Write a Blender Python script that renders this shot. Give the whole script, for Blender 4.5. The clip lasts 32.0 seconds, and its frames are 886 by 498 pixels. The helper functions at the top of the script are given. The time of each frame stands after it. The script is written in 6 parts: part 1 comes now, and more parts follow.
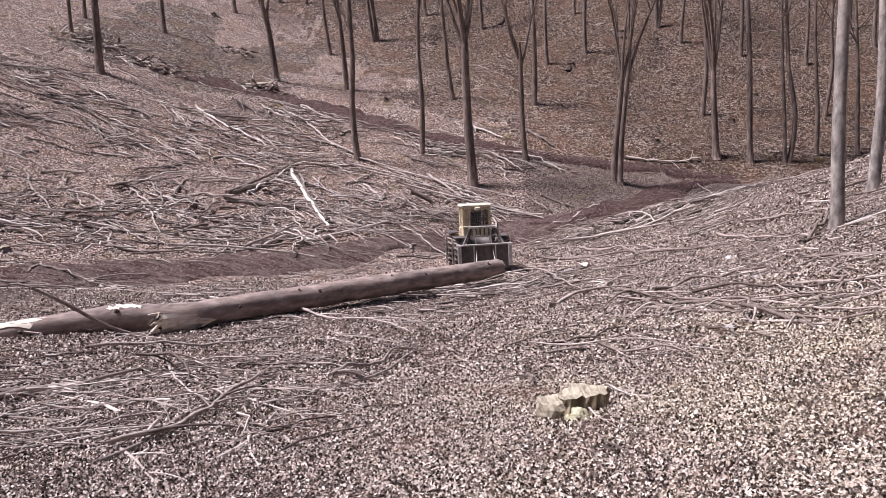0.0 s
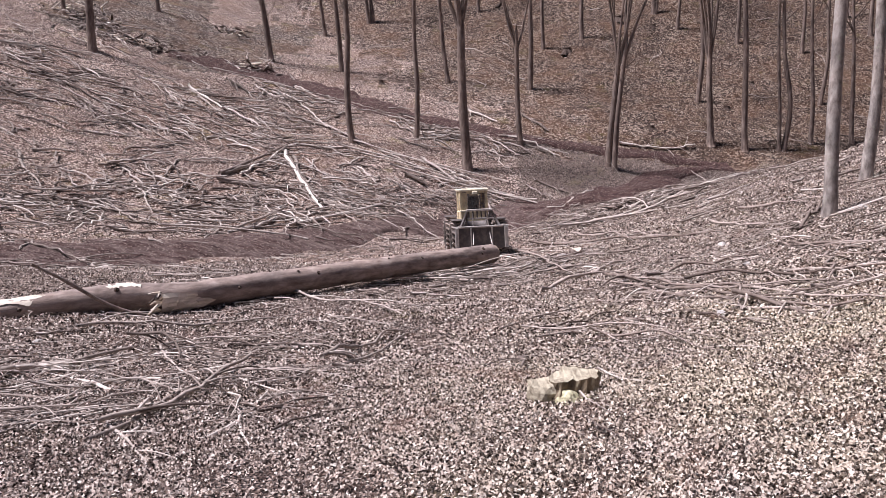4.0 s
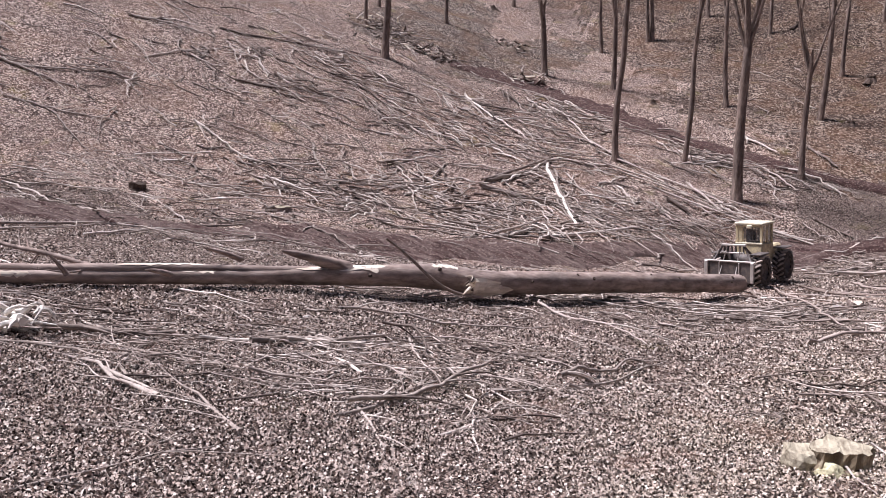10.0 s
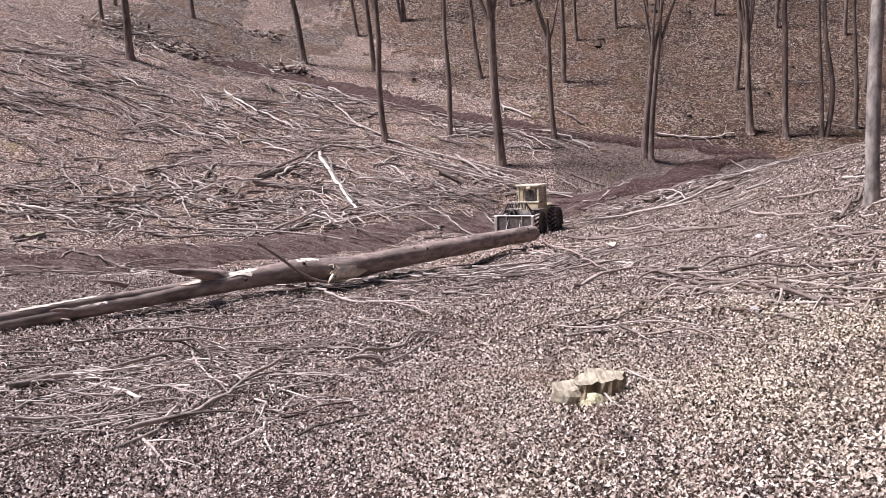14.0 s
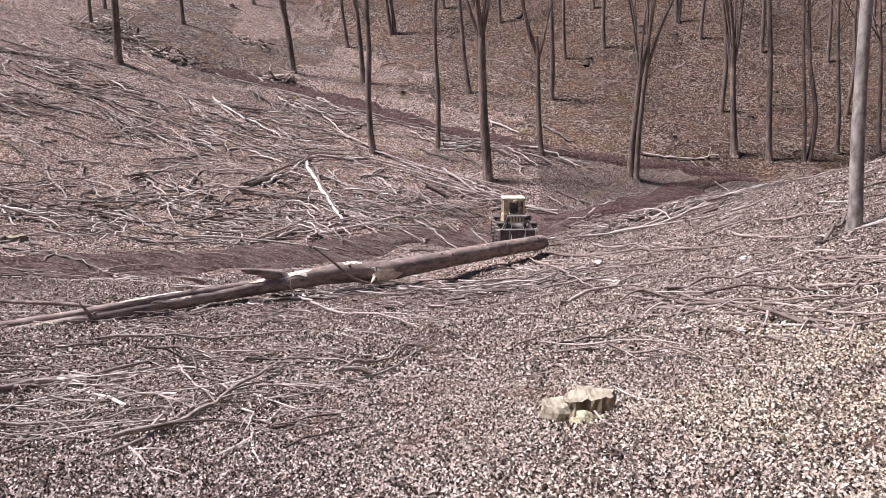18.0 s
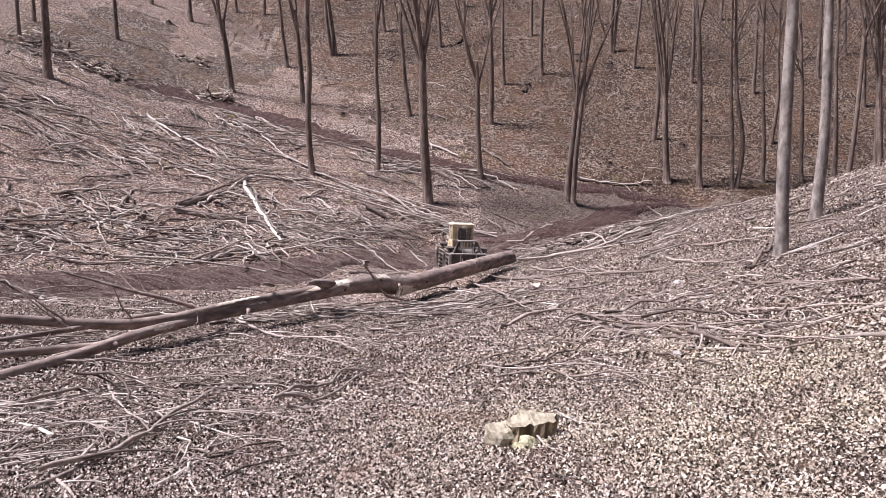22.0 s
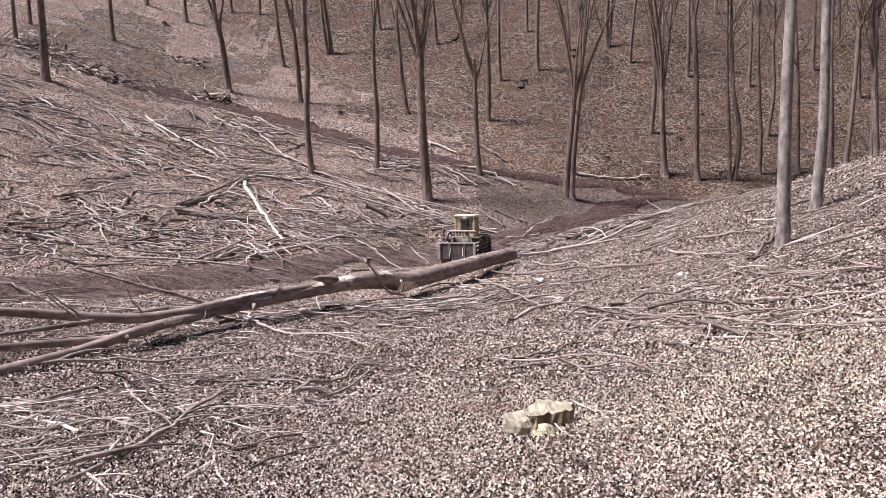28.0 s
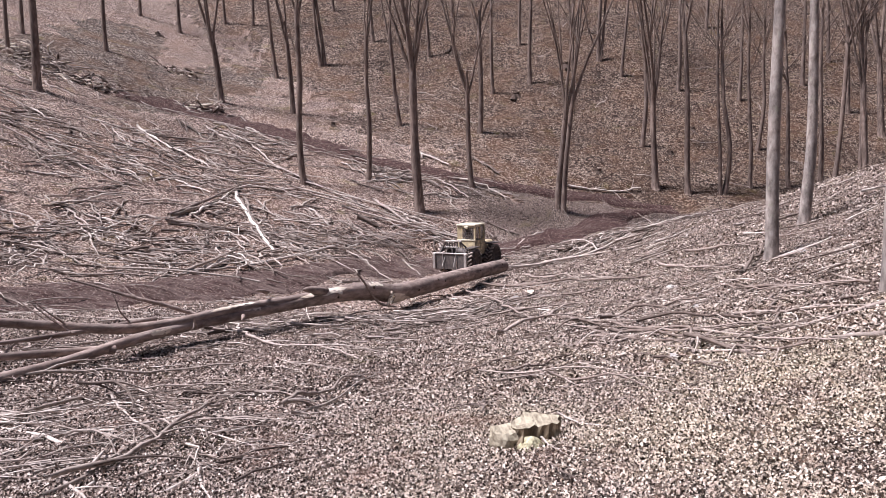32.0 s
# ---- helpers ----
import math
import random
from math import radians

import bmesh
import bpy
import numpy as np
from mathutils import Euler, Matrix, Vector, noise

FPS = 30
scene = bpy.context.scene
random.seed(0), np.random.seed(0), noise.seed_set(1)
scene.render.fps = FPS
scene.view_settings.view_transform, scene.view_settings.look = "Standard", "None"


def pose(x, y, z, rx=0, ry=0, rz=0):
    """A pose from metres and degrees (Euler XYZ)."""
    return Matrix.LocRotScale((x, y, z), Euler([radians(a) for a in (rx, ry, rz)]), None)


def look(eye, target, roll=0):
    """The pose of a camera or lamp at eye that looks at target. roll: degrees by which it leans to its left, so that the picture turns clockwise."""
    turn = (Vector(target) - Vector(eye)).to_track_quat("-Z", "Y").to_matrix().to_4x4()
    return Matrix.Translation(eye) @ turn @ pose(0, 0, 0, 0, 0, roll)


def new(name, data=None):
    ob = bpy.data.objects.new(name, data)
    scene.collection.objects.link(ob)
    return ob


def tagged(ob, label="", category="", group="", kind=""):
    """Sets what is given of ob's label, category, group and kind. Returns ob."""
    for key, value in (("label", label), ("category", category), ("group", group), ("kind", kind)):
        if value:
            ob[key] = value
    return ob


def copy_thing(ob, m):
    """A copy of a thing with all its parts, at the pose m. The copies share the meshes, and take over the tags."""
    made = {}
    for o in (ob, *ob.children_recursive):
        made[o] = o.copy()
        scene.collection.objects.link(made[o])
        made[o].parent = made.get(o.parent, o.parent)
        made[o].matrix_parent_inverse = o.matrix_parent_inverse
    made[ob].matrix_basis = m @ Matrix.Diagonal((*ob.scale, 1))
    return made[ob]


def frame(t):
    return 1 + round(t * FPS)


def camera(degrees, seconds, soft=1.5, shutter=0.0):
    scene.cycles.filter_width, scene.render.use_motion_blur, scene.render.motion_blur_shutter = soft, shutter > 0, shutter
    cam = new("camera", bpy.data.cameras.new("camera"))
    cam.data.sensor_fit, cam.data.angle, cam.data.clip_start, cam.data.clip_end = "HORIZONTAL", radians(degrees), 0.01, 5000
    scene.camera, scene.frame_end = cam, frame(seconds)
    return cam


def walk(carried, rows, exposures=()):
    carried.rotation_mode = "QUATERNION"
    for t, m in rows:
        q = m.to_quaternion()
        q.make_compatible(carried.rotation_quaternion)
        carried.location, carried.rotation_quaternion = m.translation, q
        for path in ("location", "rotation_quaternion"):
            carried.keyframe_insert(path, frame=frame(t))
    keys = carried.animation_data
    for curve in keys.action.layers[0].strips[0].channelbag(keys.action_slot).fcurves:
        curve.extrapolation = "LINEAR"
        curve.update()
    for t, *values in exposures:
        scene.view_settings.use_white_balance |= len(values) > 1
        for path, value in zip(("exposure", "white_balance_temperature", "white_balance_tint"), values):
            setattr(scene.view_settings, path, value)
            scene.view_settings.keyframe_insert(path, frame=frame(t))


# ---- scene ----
cam = camera(60.14, 32.0, soft=0.4)


def view(x, y, z, yaw, pitch, roll):
    """A camera pose: degrees turned to the left of +y, up from level, and leaning to its left."""
    return pose(x, y, z) @ pose(0, 0, 0, 0, 0, yaw) @ pose(0, 0, 0, 90 + pitch) @ pose(0, 0, 0, 0, 0, roll)


PATH = [(0, view(-0.000, -0.000, 6.000, -0.00, -9.00, -1.30)),
    (0.5, view(0.011, 0.008, 5.998, -0.06, -9.46, 0.09)),
    (1, view(0.017, 0.007, 5.985, 0.07, -10.20, -1.10)),
    (1.5, view(0.009, 0.017, 5.959, -0.15, -10.36, -0.37)),
    (2, view(0.020, 0.042, 5.960, -0.44, -11.10, -0.67)),
    (2.5, view(0.018, 0.031, 5.971, -0.13, -10.61, -0.01)),
    (3, view(0.023, 0.028, 5.976, -0.27, -10.52, -0.22)),
    (3.5, view(0.011, 0.025, 5.969, -0.52, -10.16, -0.54)),
    (5.5, view(-0.003, 0.013, 5.965, -0.61, -10.34, 0.04)),
    (6, view(-0.029, 0.012, 5.966, -1.24, -9.91, 0.03)),
    (6.5, view(-0.022, 0.021, 5.967, -1.29, -9.81, 0.28)),
    (7, view(0.008, 0.039, 5.968, -1.89, -10.22, 0.64)),
    (7.5, view(-0.014, 0.051, 5.984, -2.66, -9.46, 1.07)),
    (8, view(-0.037, 0.053, 5.971, -1.15, -9.35, 1.04)),
    (8.5, view(-0.094, 0.061, 5.973, 1.59, -8.20, 1.92)),
    (9, view(-0.099, 0.097, 5.937, 5.18, -8.86, 2.68)),
    (9.5, view(-0.138, 0.133, 5.922, 12.16, -10.82, 3.20)),
    (10, view(-0.078, 0.145, 5.994, 18.27, -9.59, 3.55)),
    (10.5, view(0.037, 0.154, 5.990, 20.38, -11.00, 2.01)),
    (11, view(0.135, 0.156, 6.005, 15.06, -10.92, 0.95)),
    (11.5, view(0.161, 0.120, 6.026, 9.69, -10.61, 0.50)),
    (12, view(0.214, 0.106, 5.988, 7.99, -12.08, 0.78)),
    (12.5, view(0.176, 0.161, 5.988, 7.63, -13.51, -1.03)),
    (13, view(0.241, 0.141, 5.990, 5.30, -13.17, -0.38)),
    (13.5, view(0.230, 0.108, 6.038, 3.04, -12.57, -1.67)),
    (14, view(0.262, 0.120, 6.041, 2.52, -10.42, -2.41)),
    (14.5, view(0.221, 0.151, 6.051, 1.47, -10.41, -2.17)),
    (16.5, view(0.092, 0.149, 6.067, 2.11, -9.61, -1.66)),
    (17, view(0.109, 0.127, 6.063, 2.88, -9.86, -1.28)),
    (17.5, view(0.122, 0.105, 6.061, 2.44, -9.85, -0.88)),
    (18, view(0.121, 0.094, 6.060, 1.19, -9.47, -0.66)),
    (18.5, view(0.140, 0.094, 6.047, 0.07, -10.32, -0.32)),
    (19, view(0.070, 0.095, 6.049, 0.50, -10.68, 0.28)),
    (19.5, view(0.071, 0.098, 6.060, 2.01, -11.07, 0.83)),
    (20, view(0.083, 0.092, 6.053, 1.72, -11.08, 1.08)),
    (20.5, view(0.054, 0.099, 6.099, -2.36, -10.93, 1.69)),
    (21, view(0.099, 0.087, 6.085, -4.16, -8.11, 1.21)),
    (21.5, view(0.106, 0.124, 6.100, -3.81, -8.20, 0.82)),
    (22, view(0.042, 0.106, 6.103, -3.47, -7.87, 0.42)),
    (22.5, view(0.055, 0.106, 6.108, -3.18, -7.92, 0.95)),
    (23, view(0.035, 0.103, 6.098, -3.32, -7.90, 0.85)),
    (23.5, view(0.053, 0.098, 6.089, -4.11, -8.44, 0.64)),
    (24, view(0.079, 0.099, 6.098, -3.99, -8.37, -0.14)),
    (24.5, view(0.083, 0.103, 6.099, -3.94, -8.94, 0.04)),
    (25, view(0.092, 0.120, 6.088, -4.00, -8.49, 0.19)),
    (25.5, view(0.058, 0.102, 6.081, -3.46, -9.42, 0.27)),
    (27.5, view(-0.201, -0.072, 6.090, -3.33, -9.21, -0.37)),
    (28, view(-0.237, -0.081, 6.081, -3.73, -8.06, -0.40)),
    (28.5, view(-0.246, -0.068, 6.076, -3.68, -8.71, -0.16)),
    (29, view(-0.253, -0.071, 6.080, -2.93, -7.69, 0.39)),
    (29.5, view(-0.232, -0.071, 6.084, -4.61, -8.20, -0.05)),
    (30, view(-0.226, -0.092, 6.082, -4.32, -8.03, -0.19)),
    (30.5, view(-0.214, -0.087, 6.076, -4.78, -7.93, 0.12)),
    (31, view(-0.192, -0.089, 6.076, -5.52, -7.04, 0.14)),
    (31.5, view(-0.202, -0.085, 6.073, -4.73, -7.36, 0.33)),
    (32, view(-0.168, -0.094, 6.091, -4.30, -7.20, -0.05))]

walk(cam, PATH, exposures=((0, 0.73, 5800, 19.0), (6, 0.78, 5800, 17.4), (32, 0.82, 5830, 17.4)))

# ---- light: spring sun high on the left, pale sky ----
SUN_TO = Vector((-0.48, 0.0, 0.83)).normalized()
sun_el = math.asin(SUN_TO.z)
sun_az = math.atan2(SUN_TO.x, SUN_TO.y)
world = bpy.data.worlds.new("sky")
scene.world = world
world.use_nodes = True
wn = world.node_tree
sky = wn.nodes.new("ShaderNodeTexSky")
sky.sky_type, sky.sun_disc = "NISHITA", False
sky.sun_elevation, sky.sun_rotation = sun_el, sun_az
sky.air_density, sky.dust_density, sky.ozone_density = 1.0, 1.6, 1.0
wn.links.new(sky.outputs[0], wn.nodes["Background"].inputs[0])
wn.nodes["Background"].inputs[1].default_value = 0.026
sun = new("sun", bpy.data.lights.new("sun", "SUN"))
sun.data.energy, sun.data.angle, sun.data.color = 5.0, radians(13), (1.0, 0.95, 0.90)
sun.matrix_world = look(SUN_TO * 100, (0, 0, 0))

VALLEY = [(-28.1, 23.2), (-21.0, 25.0), (-14.5, 27.1), (-10.9, 29.6), (-7.5, 32.8), (-5.0, 36.2), (-2.5, 39.8), (0.2, 44.0), (3.3, 48.0), (5.8, 49.2), (8.5, 49.4), (12.0, 50.2), (14.2, 52.3), (17.0, 55.1), (19.3, 56.9), (22.5, 58.8)]
TRAIL_LOW = [(-26.0, 8.0), (-23.2, 14.5), (-20.8, 20.0), (-18.0, 25.2), (-14.4, 29.9), (-11.7, 32.3), (-8.6, 35.8), (-5.5, 39.6), (-2.9, 43.0), (-0.2, 45.6), (3.3, 48.2), (5.8, 49.4), (8.5, 49.9), (12.0, 50.9), (14.2, 52.5), (17.0, 55.3), (19.3, 57.0), (22.5, 58.8)]
TRAIL_HIGH = [(22.5, 58.8), (18.2, 59.0), (13.8, 58.8), (9.7, 59.7), (6.6, 60.4), (3.2, 61.3), (-1.0, 62.4), (-4.8, 63.9), (-10.6, 66.7), (-14.6, 67.8), (-18.4, 67.6), (-22.8, 67.0)]
GULLY = [(-29.4, 67.9), (-28.5, 76.8), (-27.5, 84.4), (-23.9, 72.9), (-20.2, 67.5), (-18.1, 72.2), (-15.3, 82.0)]

# ---- the lie of the land: five slopes that run into each other ----
EYE_Z = 6.0
SLOPES = ((-0.07, -0.78, -1.00), (-5.57, -0.90, 3.57), (-9.05, -3.97, 3.12), (-22.14, 0.70, 6.68), (-2.31, 3.84, -1.42))


def smax(values, s):
    v = np.stack(values)
    m = v.max(0)
    return m + s * np.log(np.exp((v - m) / s).sum(0))


def vnoise(x, y, seed=0.0):
    """Smooth value noise between -1 and 1, one cell a metre."""
    ix, iy = np.floor(x), np.floor(y)
    fx, fy = x - ix, y - iy
    fx, fy = fx * fx * (3 - 2 * fx), fy * fy * (3 - 2 * fy)

    def h(a, b):
        s = np.sin(a * 127.1 + b * 311.7 + seed * 74.7) * 43758.5453
        return (s - np.floor(s)) * 2 - 1

    low = h(ix, iy) * (1 - fx) + h(ix + 1, iy) * fx
    high = h(ix, iy + 1) * (1 - fx) + h(ix + 1, iy + 1) * fx
    return low * (1 - fy) + high * fy


def slopes(x, y):
    v = [a + b * x / 10 + c * (y - 30) / 10 for a, b, c in SLOPES]
    behind_crest = 6.2 - 0.38 * (y - 36) + 0.10 * (x - 20)
    v[4] = -smax([-v[4], -behind_crest], 0.5)
    z = smax(v, 1.6) - 0.48
    z = z + 1.25 * np.exp(-(x * x + (y + 1.0) ** 2) / 26.0)
    z = z - 1.25 * np.exp(-(x - 3.5) ** 2 / 30 - (y - 47.0) ** 2 / 24)
    return -smax([-z, -(46 + 0 * z)], 4.0)


def near_line(x, y, line):
    """Distance from a line of corner points, and how far along it, from 0 to 1."""
    best, along = np.full(np.shape(x), 1e9), np.zeros(np.shape(x))
    n = len(line) - 1
    for k in range(n):
        (ax, ay), (bx, by) = line[k], line[k + 1]
        t = np.clip(((x - ax) * (bx - ax) + (y - ay) * (by - ay)) / ((bx - ax) ** 2 + (by - ay) ** 2), 0, 1)
        d = np.hypot(x - ax - t * (bx - ax), y - ay - t * (by - ay))
        along = np.where(d < best, (k + t) / n, along)
        best = np.minimum(best, d)
    return best, along


def ground(x, y):
    x, y = np.asarray(x, float), np.asarray(y, float)
    z = slopes(x, y)
    z = z + 0.10 * vnoise(x / 2.3, y / 2.3, 1) + 0.035 * vnoise(x / 0.7, y / 0.7, 2) + 0.5 * vnoise(x / 14, y / 14, 3) * np.clip((y - 58) / 20, 0, 1)
    for line, depth, half in ((VALLEY, 0.42, 2.4), (TRAIL_HIGH, 0.45, 1.7)):
        d, _ = near_line(x, y, line)
        z = z - depth * np.exp(-(d / half) ** 4)
    return z


# ---- materials ----
def nodes(name, rough=0.9, metal=0.0):
    m = bpy.data.materials.new(name)
    m.use_nodes = True
    b = m.node_tree.nodes["Principled BSDF"]
    b.inputs["Roughness"].default_value = rough
    b.inputs["Metallic"].default_value = metal
    b.inputs["Specular IOR Level"].default_value = 0.12 if metal == 0 else 0.4
    return m, m.node_tree, b


def add(nt, kind, **values):
    n = nt.nodes.new(kind)
    for k, v in values.items():
        n.inputs[k.replace("_", " ")].default_value = v
    return n


def ramp(nt, fac, stops):
    r = nt.nodes.new("ShaderNodeValToRGB")
    e = r.color_ramp.elements
    while len(e) < len(stops):
        e.new(0.5)
    for el, (p, c) in zip(e, stops):
        el.position, el.color = p, (*c, 1)
    nt.links.new(fac, r.inputs[0])
    return r.outputs[0]


def mix(nt, fac, a, b):
    m = nt.nodes.new("ShaderNodeMix")
    m.data_type = "RGBA"
    if isinstance(fac, float):
        m.inputs[0].default_value = fac
    else:
        nt.links.new(fac, m.inputs[0])
    for k, v in ((6, a), (7, b)):
        if isinstance(v, tuple):
            m.inputs[k].default_value = (*v, 1)
        else:
            nt.links.new(v, m.inputs[k])
    return m.outputs[2]


def noise_of(nt, scale, detail=4.0, rough=0.6, vector=None, distort=0.0):
    n = add(nt, "ShaderNodeTexNoise", Scale=scale, Detail=detail, Roughness=rough, Distortion=distort)
    if vector is not None:
        nt.links.new(vector, n.inputs["Vector"])
    return n.outputs["Fac"]


def coords(nt, stretch=(1, 1, 1)):
    c = nt.nodes.new("ShaderNodeTexCoord")
    m = nt.nodes.new("ShaderNodeMapping")
    m.inputs["Scale"].default_value = stretch
    nt.links.new(c.outputs["Object"], m.inputs[0])
    return m.outputs[0]


def bump(nt, b, height, strength, distance):
    n = add(nt, "ShaderNodeBump", Strength=strength, Distance=distance)
    nt.links.new(height, n.inputs["Height"])
    nt.links.new(n.outputs[0], b.inputs["Normal"])


def litter_material(name, tone, red, patchy=0.0, flake=13.0, clump=4.2, thins=False):
    """Fallen beech leaves: pale leaf-sized flakes, near-black ones painting the shaded gaps, over damp earth, patches
    of moss and bare soil.
    """
    m, nt, b = nodes(name, 0.95)
    co = coords(nt)
    cells = add(nt, "ShaderNodeTexVoronoi", Scale=flake, Randomness=1.0)
    nt.links.new(co, cells.inputs["Vector"])
    rnd = nt.nodes.new("ShaderNodeSeparateColor")
    nt.links.new(cells.outputs["Color"], rnd.inputs[0])
    # the darkest flakes put the shade between leaves into the colour
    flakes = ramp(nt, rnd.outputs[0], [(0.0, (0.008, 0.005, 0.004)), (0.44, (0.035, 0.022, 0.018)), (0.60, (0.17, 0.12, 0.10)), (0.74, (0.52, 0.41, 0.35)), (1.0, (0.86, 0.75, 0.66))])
    coarse = add(nt, "ShaderNodeTexVoronoi", Scale=clump, Randomness=1.0)
    nt.links.new(co, coarse.inputs["Vector"])
    rnd2 = nt.nodes.new("ShaderNodeSeparateColor")
    nt.links.new(coarse.outputs["Color"], rnd2.inputs[0])
    clumps = ramp(nt, rnd2.outputs[1], [(0.0, (0.035, 0.023, 0.019)), (0.5, (0.16, 0.11, 0.092)), (1.0, (0.46, 0.37, 0.31))])
    mixed = mix(nt, 0.3, flakes, clumps)
    patch = ramp(nt, noise_of(nt, 0.35, 5, 0.6, co), [(0.42, (0, 0, 0)), (0.62, (1, 1, 1))])
    soil = ramp(nt, noise_of(nt, 9.0, 6, 0.7, co), [(0.3, (0.05, 0.033, 0.03)), (0.7, (0.20, 0.145, 0.125))])
    half = nt.nodes.new("ShaderNodeMath")
    half.operation, half.inputs[1].default_value = "MULTIPLY", 0.45
    nt.links.new(patch, half.inputs[0])
    mixed = mix(nt, half.outputs[0], mixed, soil)
    moss = ramp(nt, noise_of(nt, 0.55, 4, 0.6, co, 0.4), [(0.60, (0, 0, 0)), (0.74, (1, 1, 1))])
    quarter = nt.nodes.new("ShaderNodeMath")
    quarter.operation, quarter.inputs[1].default_value = "MULTIPLY", 0.35 + 0.4 * patchy
    nt.links.new(moss, quarter.inputs[0])
    mixed = mix(nt, quarter.outputs[0], mixed, (0.22, 0.19, 0.07))
    if patchy:
        rust = ramp(nt, noise_of(nt, 0.28, 6, 0.7, co, 0.5), [(0.45, (0, 0, 0)), (0.68, (patchy, patchy, patchy))])
        mixed = mix(nt, rust, mixed, (0.26, 0.148, 0.09))
        bare = ramp(nt, noise_of(nt, 0.9, 7, 0.75, co, 0.3), [(0.5, (0, 0, 0)), (0.72, (patchy, patchy, patchy))])
        mixed = mix(nt, bare, mixed, (0.07, 0.048, 0.042))
    shade = nt.nodes.new("ShaderNodeMix")
    shade.data_type, shade.blend_type = "RGBA", "MULTIPLY"
    shade.inputs[0].default_value = 1.0
    nt.links.new(mixed, shade.inputs[6])
    shade.inputs[7].default_value = (tone * red, tone, tone * (0.97 if red < 1.08 else 0.90), 1)
    col = shade.outputs[2]
    if thins:
        # drier, paler litter towards the foot of the wooded slope
        climb = nt.nodes.new("ShaderNodeVectorMath")
        climb.operation = "DOT_PRODUCT"
        climb.inputs[1].default_value = (0.467, 0.356, 0.0)
        nt.links.new(co, climb.inputs[0])
        foot = add(nt, "ShaderNodeMapRange", From_Min=20.5, From_Max=32.0, To_Min=1.0, To_Max=0.0)
        nt.links.new(climb.outputs["Value"], foot.inputs["Value"])
        pale = nt.nodes.new("ShaderNodeMix")
        pale.data_type, pale.blend_type = "RGBA", "MULTIPLY"
        pale.inputs[0].default_value = 1.0
        nt.links.new(mixed, pale.inputs[6])
        pale.inputs[7].default_value = (0.80, 0.76, 0.72, 1)
        col = mix(nt, foot.outputs[0], col, pale.outputs[2])
    nt.links.new(col, b.inputs["Base Color"])
    bump(nt, b, cells.outputs["Distance"], 1.0, 0.10)
    return m


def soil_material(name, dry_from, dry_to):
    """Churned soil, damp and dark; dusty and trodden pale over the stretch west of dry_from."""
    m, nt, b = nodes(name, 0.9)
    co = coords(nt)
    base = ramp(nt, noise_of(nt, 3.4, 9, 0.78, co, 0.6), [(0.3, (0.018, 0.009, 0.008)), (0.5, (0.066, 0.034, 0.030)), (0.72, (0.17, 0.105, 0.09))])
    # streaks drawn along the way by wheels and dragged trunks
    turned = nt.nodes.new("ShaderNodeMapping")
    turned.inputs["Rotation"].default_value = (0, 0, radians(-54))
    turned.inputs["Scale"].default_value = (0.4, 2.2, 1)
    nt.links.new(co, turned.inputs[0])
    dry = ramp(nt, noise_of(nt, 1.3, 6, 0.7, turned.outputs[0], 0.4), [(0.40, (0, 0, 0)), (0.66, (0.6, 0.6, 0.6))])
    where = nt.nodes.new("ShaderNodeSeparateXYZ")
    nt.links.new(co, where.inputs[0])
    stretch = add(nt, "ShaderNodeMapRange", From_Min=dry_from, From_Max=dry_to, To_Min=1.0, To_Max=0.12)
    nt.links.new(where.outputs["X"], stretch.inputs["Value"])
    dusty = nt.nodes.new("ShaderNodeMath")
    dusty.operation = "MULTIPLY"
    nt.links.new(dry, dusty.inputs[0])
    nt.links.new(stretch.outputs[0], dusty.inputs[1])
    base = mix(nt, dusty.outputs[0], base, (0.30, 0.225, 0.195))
    chips = add(nt, "ShaderNodeTexVoronoi", Scale=16.0, Randomness=1.0)
    nt.links.new(co, chips.inputs["Vector"])
    rnd = nt.nodes.new("ShaderNodeSeparateColor")
    nt.links.new(chips.outputs["Color"], rnd.inputs[0])
    litter = ramp(nt, rnd.outputs[0], [(0.84, (0, 0, 0)), (0.92, (0.55, 0.55, 0.55))])
    nt.links.new(mix(nt, litter, base, (0.40, 0.31, 0.26)), b.inputs["Base Color"])
    bump(nt, b, noise_of(nt, 6.0, 9, 0.8, co), 1.0, 0.2)
    return m


def bark_material(name, dark, mid, pale, scale=6.0, lichen=0.0, grain=(1, 1, 0.22)):
    m, nt, b = nodes(name, 0.9)
    co = coords(nt, grain)
    base = ramp(nt, noise_of(nt, scale, 8, 0.65, co, 0.3), [(0.3, dark), (0.52, mid), (0.72, pale)])
    blot = ramp(nt, noise_of(nt, 1.3, 4, 0.6, co), [(0.4, (0.72, 0.72, 0.72)), (0.65, (1.15, 1.12, 1.08))])
    mul = nt.nodes.new("ShaderNodeMix")
    mul.data_type, mul.blend_type = "RGBA", "MULTIPLY"
    mul.inputs[0].default_value = 1.0
    nt.links.new(base, mul.inputs[6])
    nt.links.new(blot, mul.inputs[7])
    col = mul.outputs[2]
    if lichen:
        spots = ramp(nt, noise_of(nt, 3.5, 5, 0.7, coords(nt)), [(0.58, (0, 0, 0)), (0.66, (lichen, lichen, lichen))])
        col = mix(nt, spots, col, (0.36, 0.36, 0.27))
    nt.links.new(col, b.inputs["Base Color"])
    bump(nt, b, noise_of(nt, scale * 2.5, 8, 0.7, co), 0.5, 0.03)
    return m


